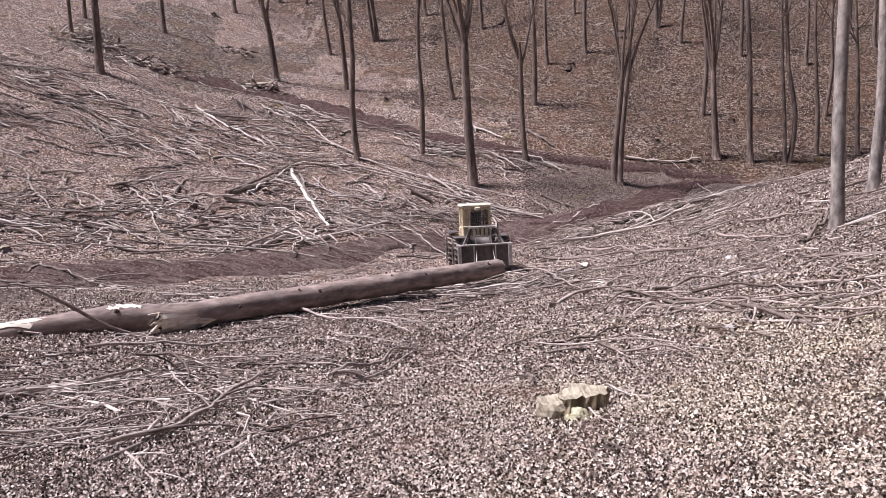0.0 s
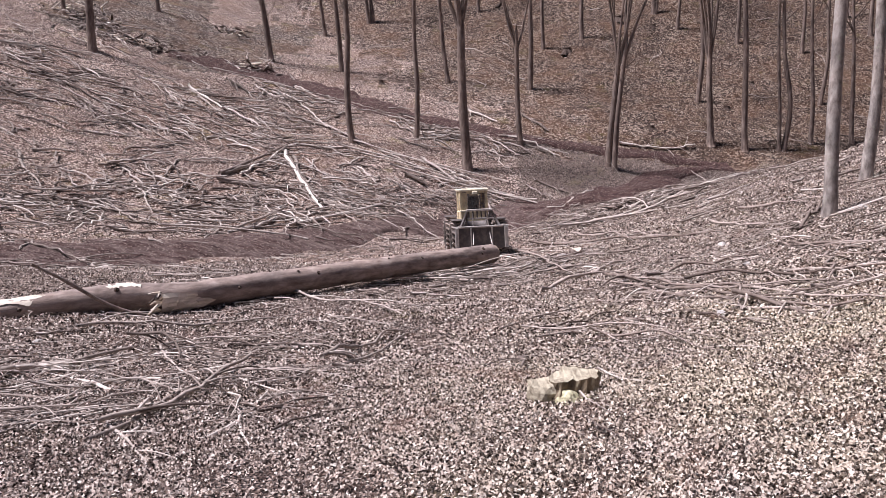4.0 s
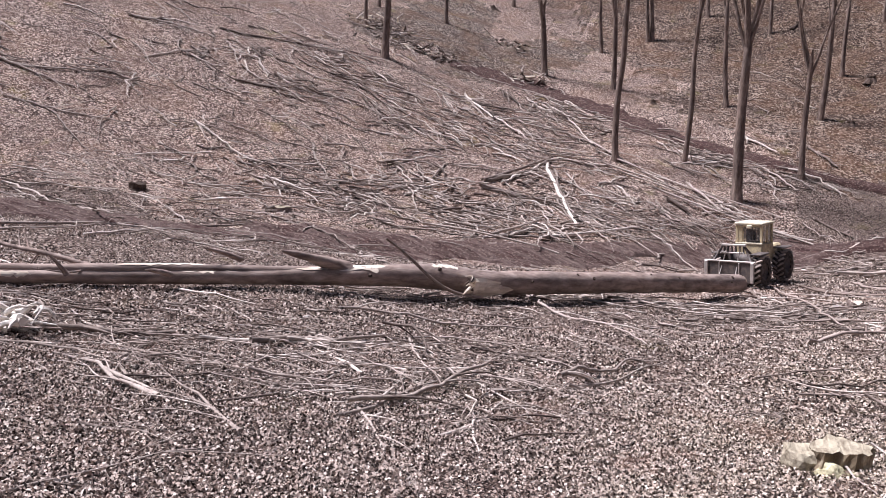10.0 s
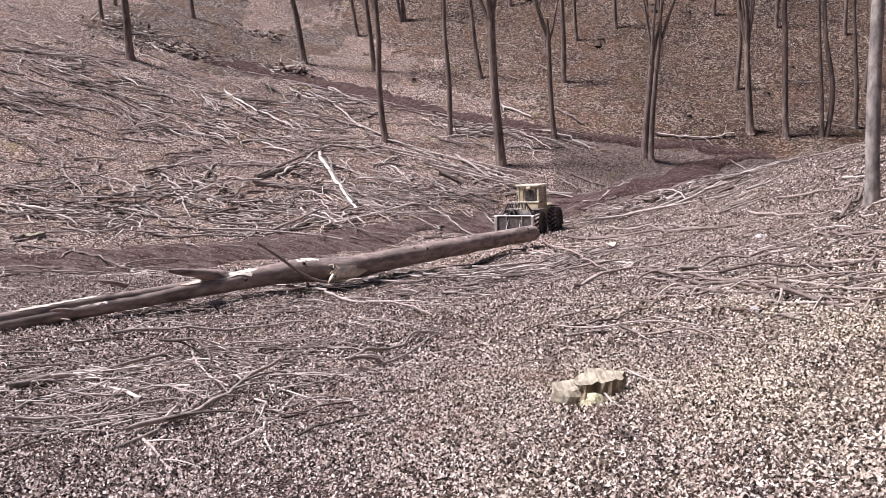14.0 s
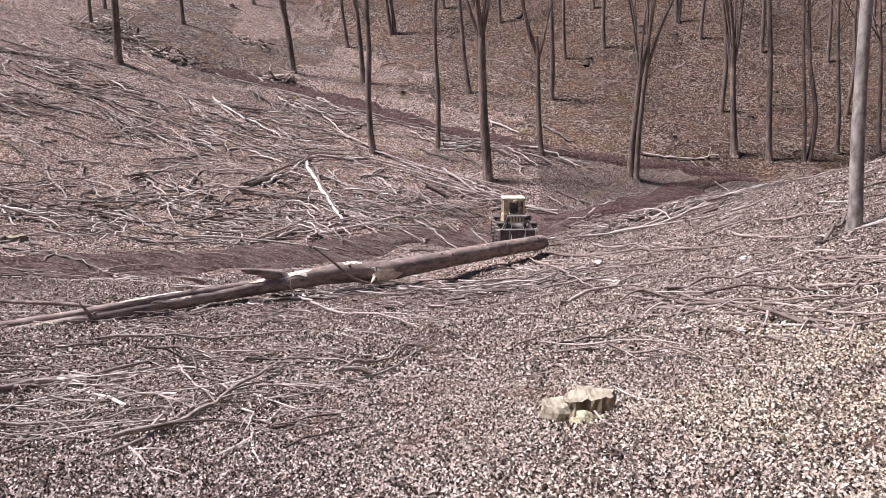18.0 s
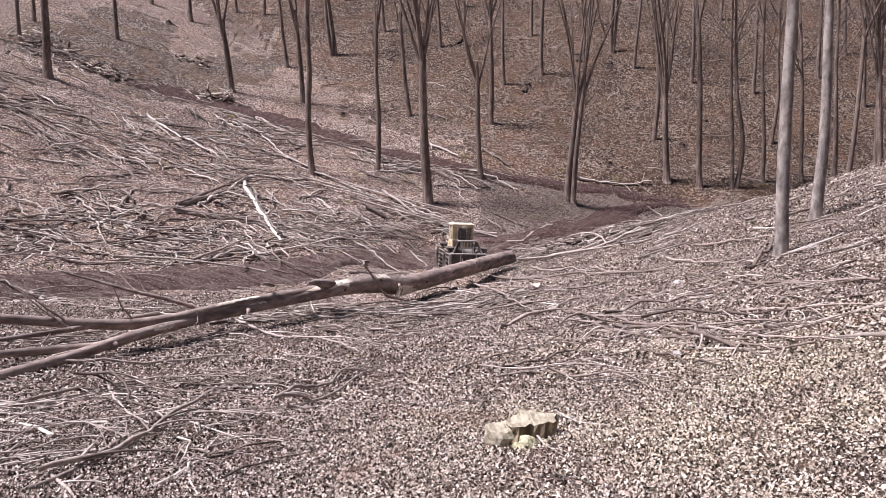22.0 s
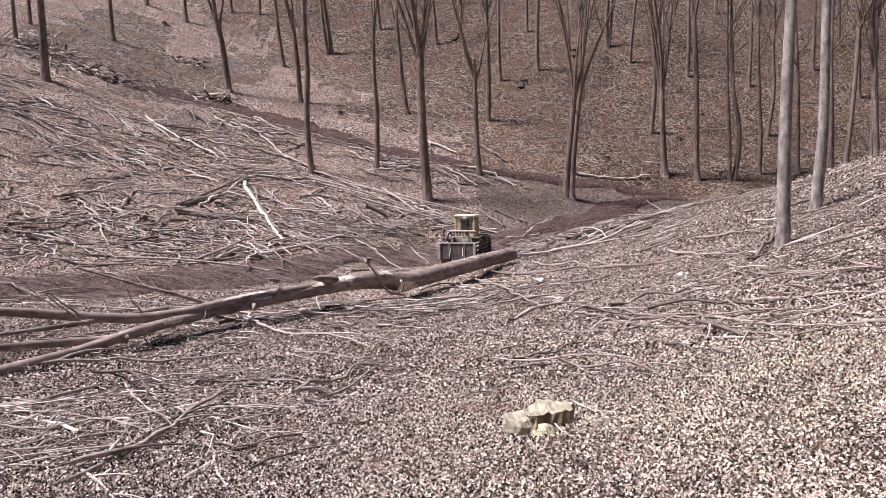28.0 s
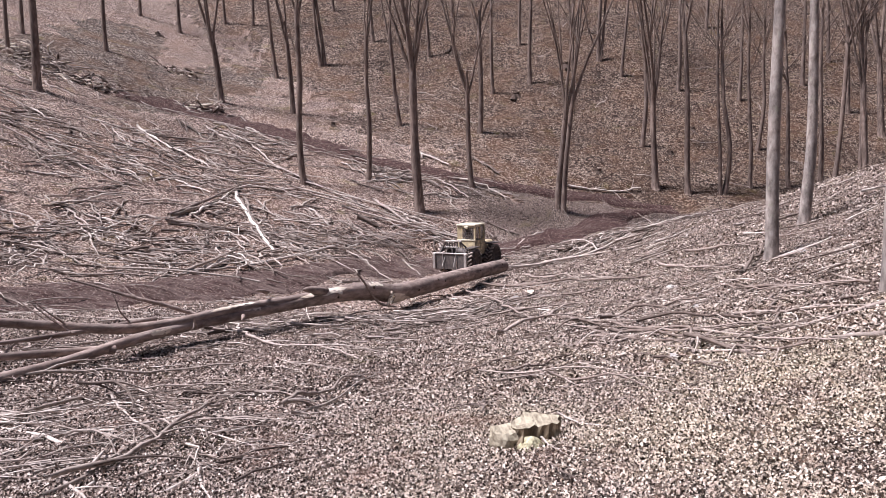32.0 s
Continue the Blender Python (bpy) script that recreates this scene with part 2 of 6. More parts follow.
def stick_material(name, shades):
    """Dead branches of every shade between grey bark and bleached wood."""
    m, nt, b = nodes(name, 0.85)
    info = nt.nodes.new("ShaderNodeObjectInfo")
    geo = nt.nodes.new("ShaderNodeNewGeometry")
    both = nt.nodes.new("ShaderNodeMath")
    both.operation = "ADD"
    nt.links.new(info.outputs["Random"], both.inputs[0])
    nt.links.new(geo.outputs["Random Per Island"], both.inputs[1])
    frac = nt.nodes.new("ShaderNodeMath")
    frac.operation = "FRACT"
    nt.links.new(both.outputs[0], frac.inputs[0])
    tone = ramp(nt, frac.outputs[0], shades)
    co = coords(nt)
    blot = ramp(nt, noise_of(nt, 7.0, 6, 0.7, co), [(0.30, (0.5, 0.46, 0.44)), (0.55, (1.08, 1.06, 1.03))])
    mul = nt.nodes.new("ShaderNodeMix")
    mul.data_type, mul.blend_type = "RGBA", "MULTIPLY"
    mul.inputs[0].default_value = 1.0
    nt.links.new(tone, mul.inputs[6])
    nt.links.new(blot, mul.inputs[7])
    nt.links.new(mul.outputs[2], b.inputs["Base Color"])
    bump(nt, b, noise_of(nt, 30.0, 6, 0.7, co), 0.4, 0.02)
    return m


def leaf_material():
    """Dry beech leaves, yellower where the bank is dry and painted paler for the sun on it, browner in damp patches."""
    m, nt, b = nodes("dry_leaves", 0.8)
    geo = nt.nodes.new("ShaderNodeNewGeometry")
    # near-black low ends of both ramps paint shaded gaps among the leaves
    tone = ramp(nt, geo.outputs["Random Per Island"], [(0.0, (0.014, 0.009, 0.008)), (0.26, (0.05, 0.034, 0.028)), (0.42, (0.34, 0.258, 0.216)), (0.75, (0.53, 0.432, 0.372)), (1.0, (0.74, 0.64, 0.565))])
    sunlit_straw = ramp(nt, geo.outputs["Random Per Island"], [(0.0, (0.02, 0.013, 0.008)), (0.22, (0.08, 0.058, 0.036)), (0.38, (0.46, 0.372, 0.272)), (0.75, (0.66, 0.555, 0.43)), (1.0, (0.82, 0.725, 0.60))])
    co = coords(nt)
    where = nt.nodes.new("ShaderNodeSeparateXYZ")
    nt.links.new(co, where.inputs[0])
    # towards the near right the bank's sunlit brightness is mixed into the leaf colour
    east = add(nt, "ShaderNodeMapRange", From_Min=-2.0, From_Max=5.0, To_Min=0.0, To_Max=1.0)
    nt.links.new(where.outputs["X"], east.inputs["Value"])
    dry = ramp(nt, noise_of(nt, 0.45, 5, 0.65, co, 0.4), [(0.36, (0.12, 0.12, 0.12)), (0.6, (1, 1, 1))])
    both = nt.nodes.new("ShaderNodeMath")
    both.operation = "MULTIPLY"
    nt.links.new(dry, both.inputs[0])
    nt.links.new(east.outputs[0], both.inputs[1])
    near = add(nt, "ShaderNodeMapRange", From_Min=11.0, From_Max=19.0, To_Min=1.0, To_Max=0.3)
    nt.links.new(where.outputs["Y"], near.inputs["Value"])
    bank = nt.nodes.new("ShaderNodeMath")
    bank.operation = "MULTIPLY"
    nt.links.new(both.outputs[0], bank.inputs[0])
    nt.links.new(near.outputs[0], bank.inputs[1])
    col = mix(nt, bank.outputs[0], tone, sunlit_straw)
    russet = ramp(nt, noise_of(nt, 0.8, 5, 0.65, co, 0.6), [(0.54, (0, 0, 0)), (0.72, (0.45, 0.45, 0.45))])
    nt.links.new(mix(nt, russet, col, (0.26, 0.15, 0.11)), b.inputs["Base Color"])
    return m


def wood_material(name, pale, dark, scale=5.0):
    m, nt, b = nodes(name, 0.75)
    co = coords(nt, (1, 0.2, 1))
    nt.links.new(ramp(nt, noise_of(nt, scale, 7, 0.65, co, 0.5), [(0.3, dark), (0.6, pale)]), b.inputs["Base Color"])
    bump(nt, b, noise_of(nt, scale * 4, 5, 0.6, co), 0.4, 0.02)
    return m


def paint_material(name, colour, rough=0.55, dirt=0.5, metal=0.0):
    """Weathered machine paint: mud splashes and worn, faded patches."""
    m, nt, b = nodes(name, rough, metal)
    co = coords(nt)
    fade = ramp(nt, noise_of(nt, 2.0, 6, 0.65, co), [(0.3, tuple(c * 0.75 for c in colour)), (0.7, tuple(min(1, c * 1.15) for c in colour))])
    mud = ramp(nt, noise_of(nt, 4.5, 8, 0.75, co, 0.4), [(0.44, (0, 0, 0)), (0.62, (dirt, dirt, dirt))])
    nt.links.new(mix(nt, mud, fade, (0.25, 0.19, 0.157)), b.inputs["Base Color"])
    bump(nt, b, noise_of(nt, 25.0, 5, 0.6, co), 0.15, 0.01)
    return m


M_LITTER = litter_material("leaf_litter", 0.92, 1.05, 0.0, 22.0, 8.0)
M_SLASH = litter_material("trodden_slash_ground", 1.18, 1.05, 0.25, 14.0, 5.0)
M_FOREST = litter_material("damp_forest_floor", 0.47, 1.09, 0.5, 8.0, 3.0, True)
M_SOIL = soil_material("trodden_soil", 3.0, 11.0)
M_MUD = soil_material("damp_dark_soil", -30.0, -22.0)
M_EARTH = litter_material("bare_grey_earth", 0.72, 1.0, 0.6, 9.0, 3.0)
M_BARK = bark_material("forest_bark", (0.10, 0.072, 0.060), (0.22, 0.166, 0.140), (0.37, 0.295, 0.255))
M_BEECH = bark_material("pale_beech_bark", (0.13, 0.105, 0.092), (0.35, 0.30, 0.27), (0.54, 0.485, 0.44), 5.0, 0.4, (1, 1, 0.45))
M_LOG = bark_material("log_bark", (0.13, 0.095, 0.082), (0.30, 0.232, 0.203), (0.47, 0.38, 0.336), 5.0, 0.12, (1, 0.3, 1))
M_STICK = stick_material("dead_twigs", [(0.0, (0.09, 0.068, 0.06)), (0.3, (0.23, 0.185, 0.162)), (0.7, (0.40, 0.337, 0.302)), (1.0, (0.68, 0.60, 0.548))])
M_POLE = stick_material("bleached_branches", [(0.0, (0.17, 0.135, 0.117)), (0.35, (0.34, 0.285, 0.252)), (0.75, (0.50, 0.43, 0.388)), (1.0, (0.76, 0.685, 0.625))])
M_BROWN = stick_material("brown_bark_twigs", [(0.0, (0.08, 0.06, 0.05)), (0.35, (0.24, 0.19, 0.165)), (0.75, (0.42, 0.35, 0.31)), (1.0, (0.64, 0.56, 0.505))])
M_PALE = stick_material("barkless_poles", [(0.0, (0.36, 0.305, 0.27)), (0.5, (0.50, 0.43, 0.385)), (1.0, (0.70, 0.63, 0.57))])
M_LEAF = leaf_material()
M_CUT = wood_material("dirty_cut_wood", (0.46, 0.36, 0.27), (0.17, 0.12, 0.085), 9.0)
M_PEELED = wood_material("peeled_wood", (0.84, 0.74, 0.62), (0.40, 0.30, 0.22), 4.0)
M_ROOTWOOD = wood_material("bleached_root_wood", (0.84, 0.78, 0.71), (0.46, 0.39, 0.33), 4.0)
M_STUMPWOOD = wood_material("weathered_stump_wood", (0.44, 0.385, 0.285), (0.15, 0.115, 0.08), 14.0)
M_STUMPBARK = bark_material("stump_bark", (0.05, 0.036, 0.026), (0.20, 0.155, 0.105), (0.60, 0.53, 0.38), 6.0, 0.4)
M_MOSSWOOD = wood_material("mossy_root_wood", (0.60, 0.55, 0.36), (0.16, 0.13, 0.07), 12.0)
M_ROTTEN = wood_material("rotten_wood", (0.10, 0.07, 0.055), (0.035, 0.024, 0.02), 8.0)
M_YELLOW = paint_material("faded_yellow_paint", (0.70, 0.57, 0.35), 0.65, 0.6)
M_ROOF = paint_material("bleached_roof_paint", (0.78, 0.70, 0.52), 0.6, 0.6)
M_STEEL = paint_material("dark_dirty_steel", (0.085, 0.072, 0.068), 0.65, 0.45, 0.1)
M_EDGE = paint_material("worn_bright_steel", (0.50, 0.45, 0.41), 0.5, 0.6, 0.2)
M_TYRE = paint_material("muddy_rubber", (0.045, 0.038, 0.035), 0.85, 0.5)
M_LUG = paint_material("mud_caked_lugs", (0.40, 0.33, 0.29), 0.9, 0.6)
M_GLASS, _nt, _b = nodes("dusty_cab_glass", 0.12)
_dust = ramp(_nt, noise_of(_nt, 5.0, 6, 0.7, coords(_nt)), [(0.35, (0.86, 0.84, 0.80)), (0.7, (0.50, 0.44, 0.38))])
_nt.links.new(_dust, _b.inputs["Base Color"])
_b.inputs["Transmission Weight"].default_value = 0.85
_b.inputs["IOR"].default_value = 1.3
_b.inputs["Specular IOR Level"].default_value = 0.5
M_STONE = bark_material("limestone", (0.30, 0.27, 0.25), (0.48, 0.44, 0.41), (0.66, 0.62, 0.58), 5.0)


# ---- making meshes ----
def mesh_of(name, verts, faces, mat, smooth=True):
    me = bpy.data.meshes.new(name)
    me.from_pydata([tuple(v) for v in verts], [], faces)
    me.materials.append(mat)
    if smooth:
        me.polygons.foreach_set("use_smooth", [True] * len(me.polygons))
    me.update()
    return me


def big_mesh(name, verts, quads, mat, smooth=True):
    """A large mesh straight from arrays of corners and four-sided faces."""
    me = bpy.data.meshes.new(name)
    n = len(quads)
    me.vertices.add(len(verts))
    me.vertices.foreach_set("co", np.asarray(verts, np.float32).ravel())
    me.loops.add(4 * n)
    me.loops.foreach_set("vertex_index", np.asarray(quads, np.int32).ravel())
    me.polygons.add(n)
    me.polygons.foreach_set("loop_start", np.arange(0, 4 * n, 4, dtype=np.int32))
    me.polygons.foreach_set("use_smooth", np.full(n, smooth))
    me.materials.append(mat)
    me.update(calc_edges=True)
    return me


def part(name, data, parent, label=""):
    ob = new(name, data)
    ob.parent = parent
    return tagged(ob, label=label)


def from_bm(name, bm, mat, smooth=False):
    me = bpy.data.meshes.new(name)
    bm.to_mesh(me)
    bm.free()
    me.materials.append(mat)
    if smooth:
        me.polygons.foreach_set("use_smooth", [True] * len(me.polygons))
    return me


def tubes(paths, sides=6, cap=True, rough=0.0, seed=0):
    """Corners and faces of tapered tubes. Each path: points (n, 3) and radii (n)."""
    rng = np.random.default_rng(seed)
    verts, faces, base = [], [], 0
    ang = np.linspace(0, 2 * np.pi, sides, endpoint=False)
    for pts, rad in paths:
        pts, rad = np.asarray(pts, float), np.asarray(rad, float)
        tan = np.gradient(pts, axis=0)
        tan /= np.linalg.norm(tan, axis=1, keepdims=True) + 1e-9
        mean = tan.mean(0)
        ref = np.eye(3)[np.argmin(np.abs(mean))]
        a = np.cross(tan, ref)
        a /= np.linalg.norm(a, axis=1, keepdims=True) + 1e-9
        b = np.cross(tan, a)
        wob = 1 + rough * rng.normal(size=(len(pts), sides))
        ring = pts[:, None] + (rad[:, None] * wob)[..., None] * (a[:, None] * np.cos(ang)[None, :, None] + b[:, None] * np.sin(ang)[None, :, None])
        verts.append(ring.reshape(-1, 3))
        n = len(pts)
        for k in range(n - 1):
            for s in range(sides):
                t = (s + 1) % sides
                faces.append((base + k * sides + s, base + k * sides + t, base + (k + 1) * sides + t, base + (k + 1) * sides + s))
        if cap:
            faces.append(tuple(base + s for s in range(sides)))
            faces.append(tuple(base + (n - 1) * sides + s for s in reversed(range(sides))))
        base += n * sides
    return np.concatenate(verts), faces


def boxes(name, rows, mat, bevel=0.015):
    """One mesh of bevelled boxes: centre, size, and a turn where one is given."""
    whole = bmesh.new()
    for row in rows:
        bm = bmesh.new()
        bmesh.ops.create_cube(bm, size=1)
        bmesh.ops.scale(bm, vec=row[3:6], verts=bm.verts)
        if bevel:
            bmesh.ops.bevel(bm, geom=list(bm.edges), offset=min(bevel, 0.3 * min(row[3:6])), segments=1, affect="EDGES")
        if len(row) > 6:
            bmesh.ops.rotate(bm, verts=bm.verts, cent=(0, 0, 0), matrix=row[6].to_3x3())
        bmesh.ops.translate(bm, verts=bm.verts, vec=row[:3])
        one = bpy.data.meshes.new("piece")
        bm.to_mesh(one)
        bm.free()
        whole.from_mesh(one)
        bpy.data.meshes.remove(one)
    return from_bm(name, whole, mat)


def lathe(profile, sides, axis="x"):
    """A ring of profile points (radius, along) turned about an axis."""
    verts, faces = [], []
    n = len(profile)
    for s in range(sides):
        a = 2 * math.pi * s / sides
        for r, w in profile:
            verts.append((w, r * math.cos(a), r * math.sin(a)))
    for s in range(sides):
        t = (s + 1) % sides
        for k in range(n - 1):
            faces.append((s * n + k, s * n + k + 1, t * n + k + 1, t * n + k))
    return verts, faces


def gz(x, y):
    return float(ground(x, y))


# ---- ground ----
def build_ground():
    n = 520
    u = np.linspace(-1, 1, n)
    gx, gy = 11 * np.sinh(5.0 * u), 20 + 11 * np.sinh(5.0 * u)
    X, Y = np.meshgrid(gx, gy)
    Z = ground(X, Y)
    verts = np.stack([X, Y, Z], -1).reshape(-1, 3)
    i = np.arange(n * n).reshape(n, n)
    quads = np.stack([i[:-1, :-1], i[:-1, 1:], i[1:, 1:], i[1:, :-1]], -1).reshape(-1, 4)
    me = big_mesh("ground", verts, quads, M_LITTER)
    me.materials.append(M_FOREST)
    me.materials.append(M_EARTH)
    me.materials.append(M_SLASH)
    # the wooded far slope has damp brown leaves
    mid = verts[quads].mean(1)
    far = SLOPES[3][0] + SLOPES[3][1] * mid[:, 0] / 10 + SLOPES[3][2] * (mid[:, 1] - 30) / 10
    other = SLOPES[2][0] + SLOPES[2][1] * mid[:, 0] / 10 + SLOPES[2][2] * (mid[:, 1] - 30) / 10
    wooded = (far + 0.8 * vnoise(mid[:, 0] / 1.5, mid[:, 1] / 1.5, 4) + 2.2 * vnoise(mid[:, 0] / 5, mid[:, 1] / 5, 14) + 1.2 * vnoise(mid[:, 0] / 0.6, mid[:, 1] / 0.6, 15) > np.maximum(other, -2.5)) & (mid[:, 1] > 45)
    # bare earth at the head of the gully
    bare = near_line(mid[:, 0], mid[:, 1], GULLY)[0] < 3.6 + 1.5 * vnoise(mid[:, 0] / 3, mid[:, 1] / 3, 16) + 0.9 * vnoise(mid[:, 0], mid[:, 1], 17)
    # trodden ground under the lopped branches of the cleared slope
    slash = (mid[:, 1] > 26 + 0.35 * np.clip(mid[:, 0] + 10, -40, 0)) & (mid[:, 0] < 6 + 3 * vnoise(mid[:, 0] / 4, mid[:, 1] / 4, 18)) & (mid[:, 1] > 30 + 4 * vnoise(mid[:, 0] / 3, mid[:, 1] / 3, 19) - 0.3 * np.clip(-8 - mid[:, 0], 0, 30))
    me.polygons.foreach_set("material_index", np.where(bare, 2, np.where(wooded, 1, np.where(slash, 3, 0))).astype(np.int32))
    ob = new("ground", me)
    tagged(ob, "hillside ground covered with fallen beech leaves", "ground", kind="structure")


def build_trail(line, name, half, seed, label, widen, mat):
    """A muddy skidding trail, draped in its hollow, with two wheel ruts and ragged edges that sink under the leaves."""
    pts = np.array(line)
    seg = np.r_[0, np.cumsum(np.hypot(*np.diff(pts, axis=0).T))]
    s = np.arange(0, seg[-1], 0.35)
    cx, cy = np.interp(s, seg, pts[:, 0]), np.interp(s, seg, pts[:, 1])
    for _ in range(6):
        cx[1:-1], cy[1:-1] = (cx[:-2] + 2 * cx[1:-1] + cx[2:]) / 4, (cy[:-2] + 2 * cy[1:-1] + cy[2:]) / 4
    tx, ty = np.gradient(cx), np.gradient(cy)
    ln = np.hypot(tx, ty)
    nx, ny = -ty / ln, tx / ln
    w = np.linspace(-1, 1, 15)
    wide = half * (1 + 0.30 * vnoise(s / 2.2, s * 0 + seed, 5) + 0.22 * vnoise(s / 0.8, s * 0 + seed, 6))
    along = s / seg[-1]
    wide = wide * np.interp(along, widen[0], widen[1])
    off = w[None] * wide[:, None]
    X, Y = cx[:, None] + nx[:, None] * off, cy[:, None] + ny[:, None] * off
    rut = np.exp(-((np.abs(off) - 0.95) / 0.28) ** 2)
    Z = ground(X, Y) + 0.20 - 0.40 * np.abs(w[None]) ** 6 - 0.10 * rut + 0.05 * vnoise(X / 0.5, Y / 0.5, 7)
    n, k = X.shape
    i = np.arange(n * k).reshape(n, k)
    quads = np.stack([i[:-1, :-1], i[:-1, 1:], i[1:, 1:], i[1:, :-1]], -1).reshape(-1, 4)
    ob = new(name, big_mesh(name, np.stack([X, Y, Z], -1).reshape(-1, 3), quads, mat))
    tagged(ob, label, "dirt track", kind="structure")


build_ground()
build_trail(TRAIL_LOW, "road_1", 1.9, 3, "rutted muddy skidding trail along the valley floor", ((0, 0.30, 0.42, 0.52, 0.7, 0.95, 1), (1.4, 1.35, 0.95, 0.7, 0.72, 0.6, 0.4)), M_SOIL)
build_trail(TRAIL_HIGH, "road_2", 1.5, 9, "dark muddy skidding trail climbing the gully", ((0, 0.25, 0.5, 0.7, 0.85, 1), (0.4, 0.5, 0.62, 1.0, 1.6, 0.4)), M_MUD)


# ---- trees ----
TREE_ROWS =  [(-26.4, 61.1, 0.73, 0.002, 0.001, 0.0, 0),
    (-26.5, 76.6, 0.50, -0.001, -0.000, 0.0, 0),
    (-28.0, 92.7, 0.47, -0.021, -0.006, 0.0, 0),
    (-23.1, 90.6, 0.52, -0.041, -0.010, 0.0, 0),
    (-14.8, 71.2, 0.70, -0.108, -0.023, 5.3, 3),
    (-8.4, 71.0, 0.54, -0.081, -0.010, 7.0, 2),
    (-6.0, 55.7, 0.54, -0.012, -0.001, 12.0, 3),
    (-11.3, 82.3, 0.46, -0.102, -0.014, 0.0, 0),
    (-6.7, 86.7, 0.54, -0.103, -0.008, 0.0, 0),
    (-1.4, 57.8, 0.44, -0.011, -0.000, 10.2, 3),
    (1.2, 70.5, 0.49, -0.104, 0.001, 8.1, 2),
    (2.2, 53.4, 0.77, -0.043, 0.002, 9.8, 6),
    (6.4, 58.2, 0.48, -0.048, 0.005, 7.6, 2)]
TREE_ROWS +=  [(8.5, 69.8, 0.53, -0.010, 0.001, 9.7, 2),
    (10.9, 78.9, 0.44, -0.032, 0.004, 0.0, 0),
    (15.1, 80.9, 0.51, -0.013, 0.002, 0.0, 0),
    (12.4, 55.2, 0.55, 0.053, -0.012, 7.3, 3),
    (12.8, 55.0, 0.47, 0.058, -0.014, 8.2, 3),
    (23.7, 84.9, 0.37, 0.066, -0.019, 0.0, 0),
    (23.3, 69.0, 0.50, 0.010, -0.003, 8.5, 2),
    (21.9, 61.2, 0.63, -0.049, 0.017, 7.0, 6),
    (24.4, 60.6, 0.54, -0.054, 0.022, 12.5, 3),
    (27.4, 60.5, 0.46, -0.046, 0.021, 0.0, 0),
    (30.3, 62.1, 0.43, -0.036, 0.018, 0.0, 0),
    (11.4, 21.9, 0.46, -0.008, 0.004, 0.0, 0),
    (14.9, 26.4, 0.46, -0.000, 0.000, 0.0, 0)]
TREE_ROWS +=  [(33.8, 62.4, 0.44, -0.055, 0.029, 0.0, 0),
    (33.9, 68.3, 0.42, 0.007, -0.003, 0.0, 0),
    (37.2, 63.4, 0.51, -0.033, 0.019, 0.0, 0),
    (31.9, 52.9, 0.43, 0.034, -0.021, 12.7, 3),
    (33.8, 51.8, 0.56, -0.043, 0.028, 9.3, 3),
    (35.8, 76.5, 0.41, -0.002, 0.001, 0.0, 0),
    (9.7, 13.9, 0.50, -0.028, 0.020, 0.0, 0),
    (-19.1, 96.0, 0.41, -0.035, -0.007, 0.0, 0),
    (-15.8, 95.9, 0.41, -0.034, -0.006, 0.0, 0),
    (-1.4, 91.9, 0.51, -0.098, -0.002, 0.0, 0),
    (4.9, 88.1, 0.43, -0.048, 0.003, 0.0, 0),
    (15.4, 89.3, 0.38, 0.014, -0.002, 0.0, 0),
    (25.1, 81.6, 0.41, 0.044, -0.014, 0.0, 0)]
TREE_ROWS +=  [(21.8, 91.0, 0.39, 0.014, -0.003, 0.0, 0),
    (38.0, 90.7, 0.48, -0.001, 0.000, 0.0, 0),
    (30.2, 78.6, 0.46, -0.005, 0.002, 0.0, 0),
    (43.6, 78.7, 0.50, -0.019, 0.011, 0.0, 0),
    (45.6, 73.6, 0.54, -0.030, 0.019, 0.0, 0),
    (43.0, 82.4, 0.45, -0.030, 0.016, 0.0, 0),
    (46.8, 69.9, 0.70, -0.072, 0.048, 7.4, 3),
    (48.7, 82.8, 0.46, -0.034, 0.020, 0.0, 0),
    (-6.4, 99.6, 0.42, -0.083, -0.005, 0.0, 0),
    (8.3, 97.0, 0.41, -0.001, 0.000, 0.0, 0),
    (-30.8, 66.5, 0.41, -0.003, -0.001, 0.0, 0),
    (-32.4, 72.9, 0.39, 0.001, 0.000, 0.0, 0),
    (23.5, 85.0, 0.55, 0.018, -0.005, 0.0, 0)]
TREE_ROWS +=  [(-7.1, 86.5, 0.48, -0.091, -0.008, 0.0, 0),
    (33.5, 51.9, 0.38, -0.035, 0.023, 0.0, 0),
    (27.0, 60.4, 0.36, -0.044, 0.020, 0.0, 0)]


def limb_path(rng, start, direction, length, rad, steps=7, rise=0.5, wobble=0.06):
    """A bare limb that bends upwards as it grows."""
    pts, d = [np.array(start, float)], np.array(direction, float)
    d /= np.linalg.norm(d)
    for _ in range(steps):
        d = d + np.array([0, 0, rise / steps]) + rng.normal(size=3) * wobble
        d /= np.linalg.norm(d)
        pts.append(pts[-1] + d * length / steps)
    return np.array(pts), np.linspace(rad, max(0.006, rad * 0.12), steps + 1)


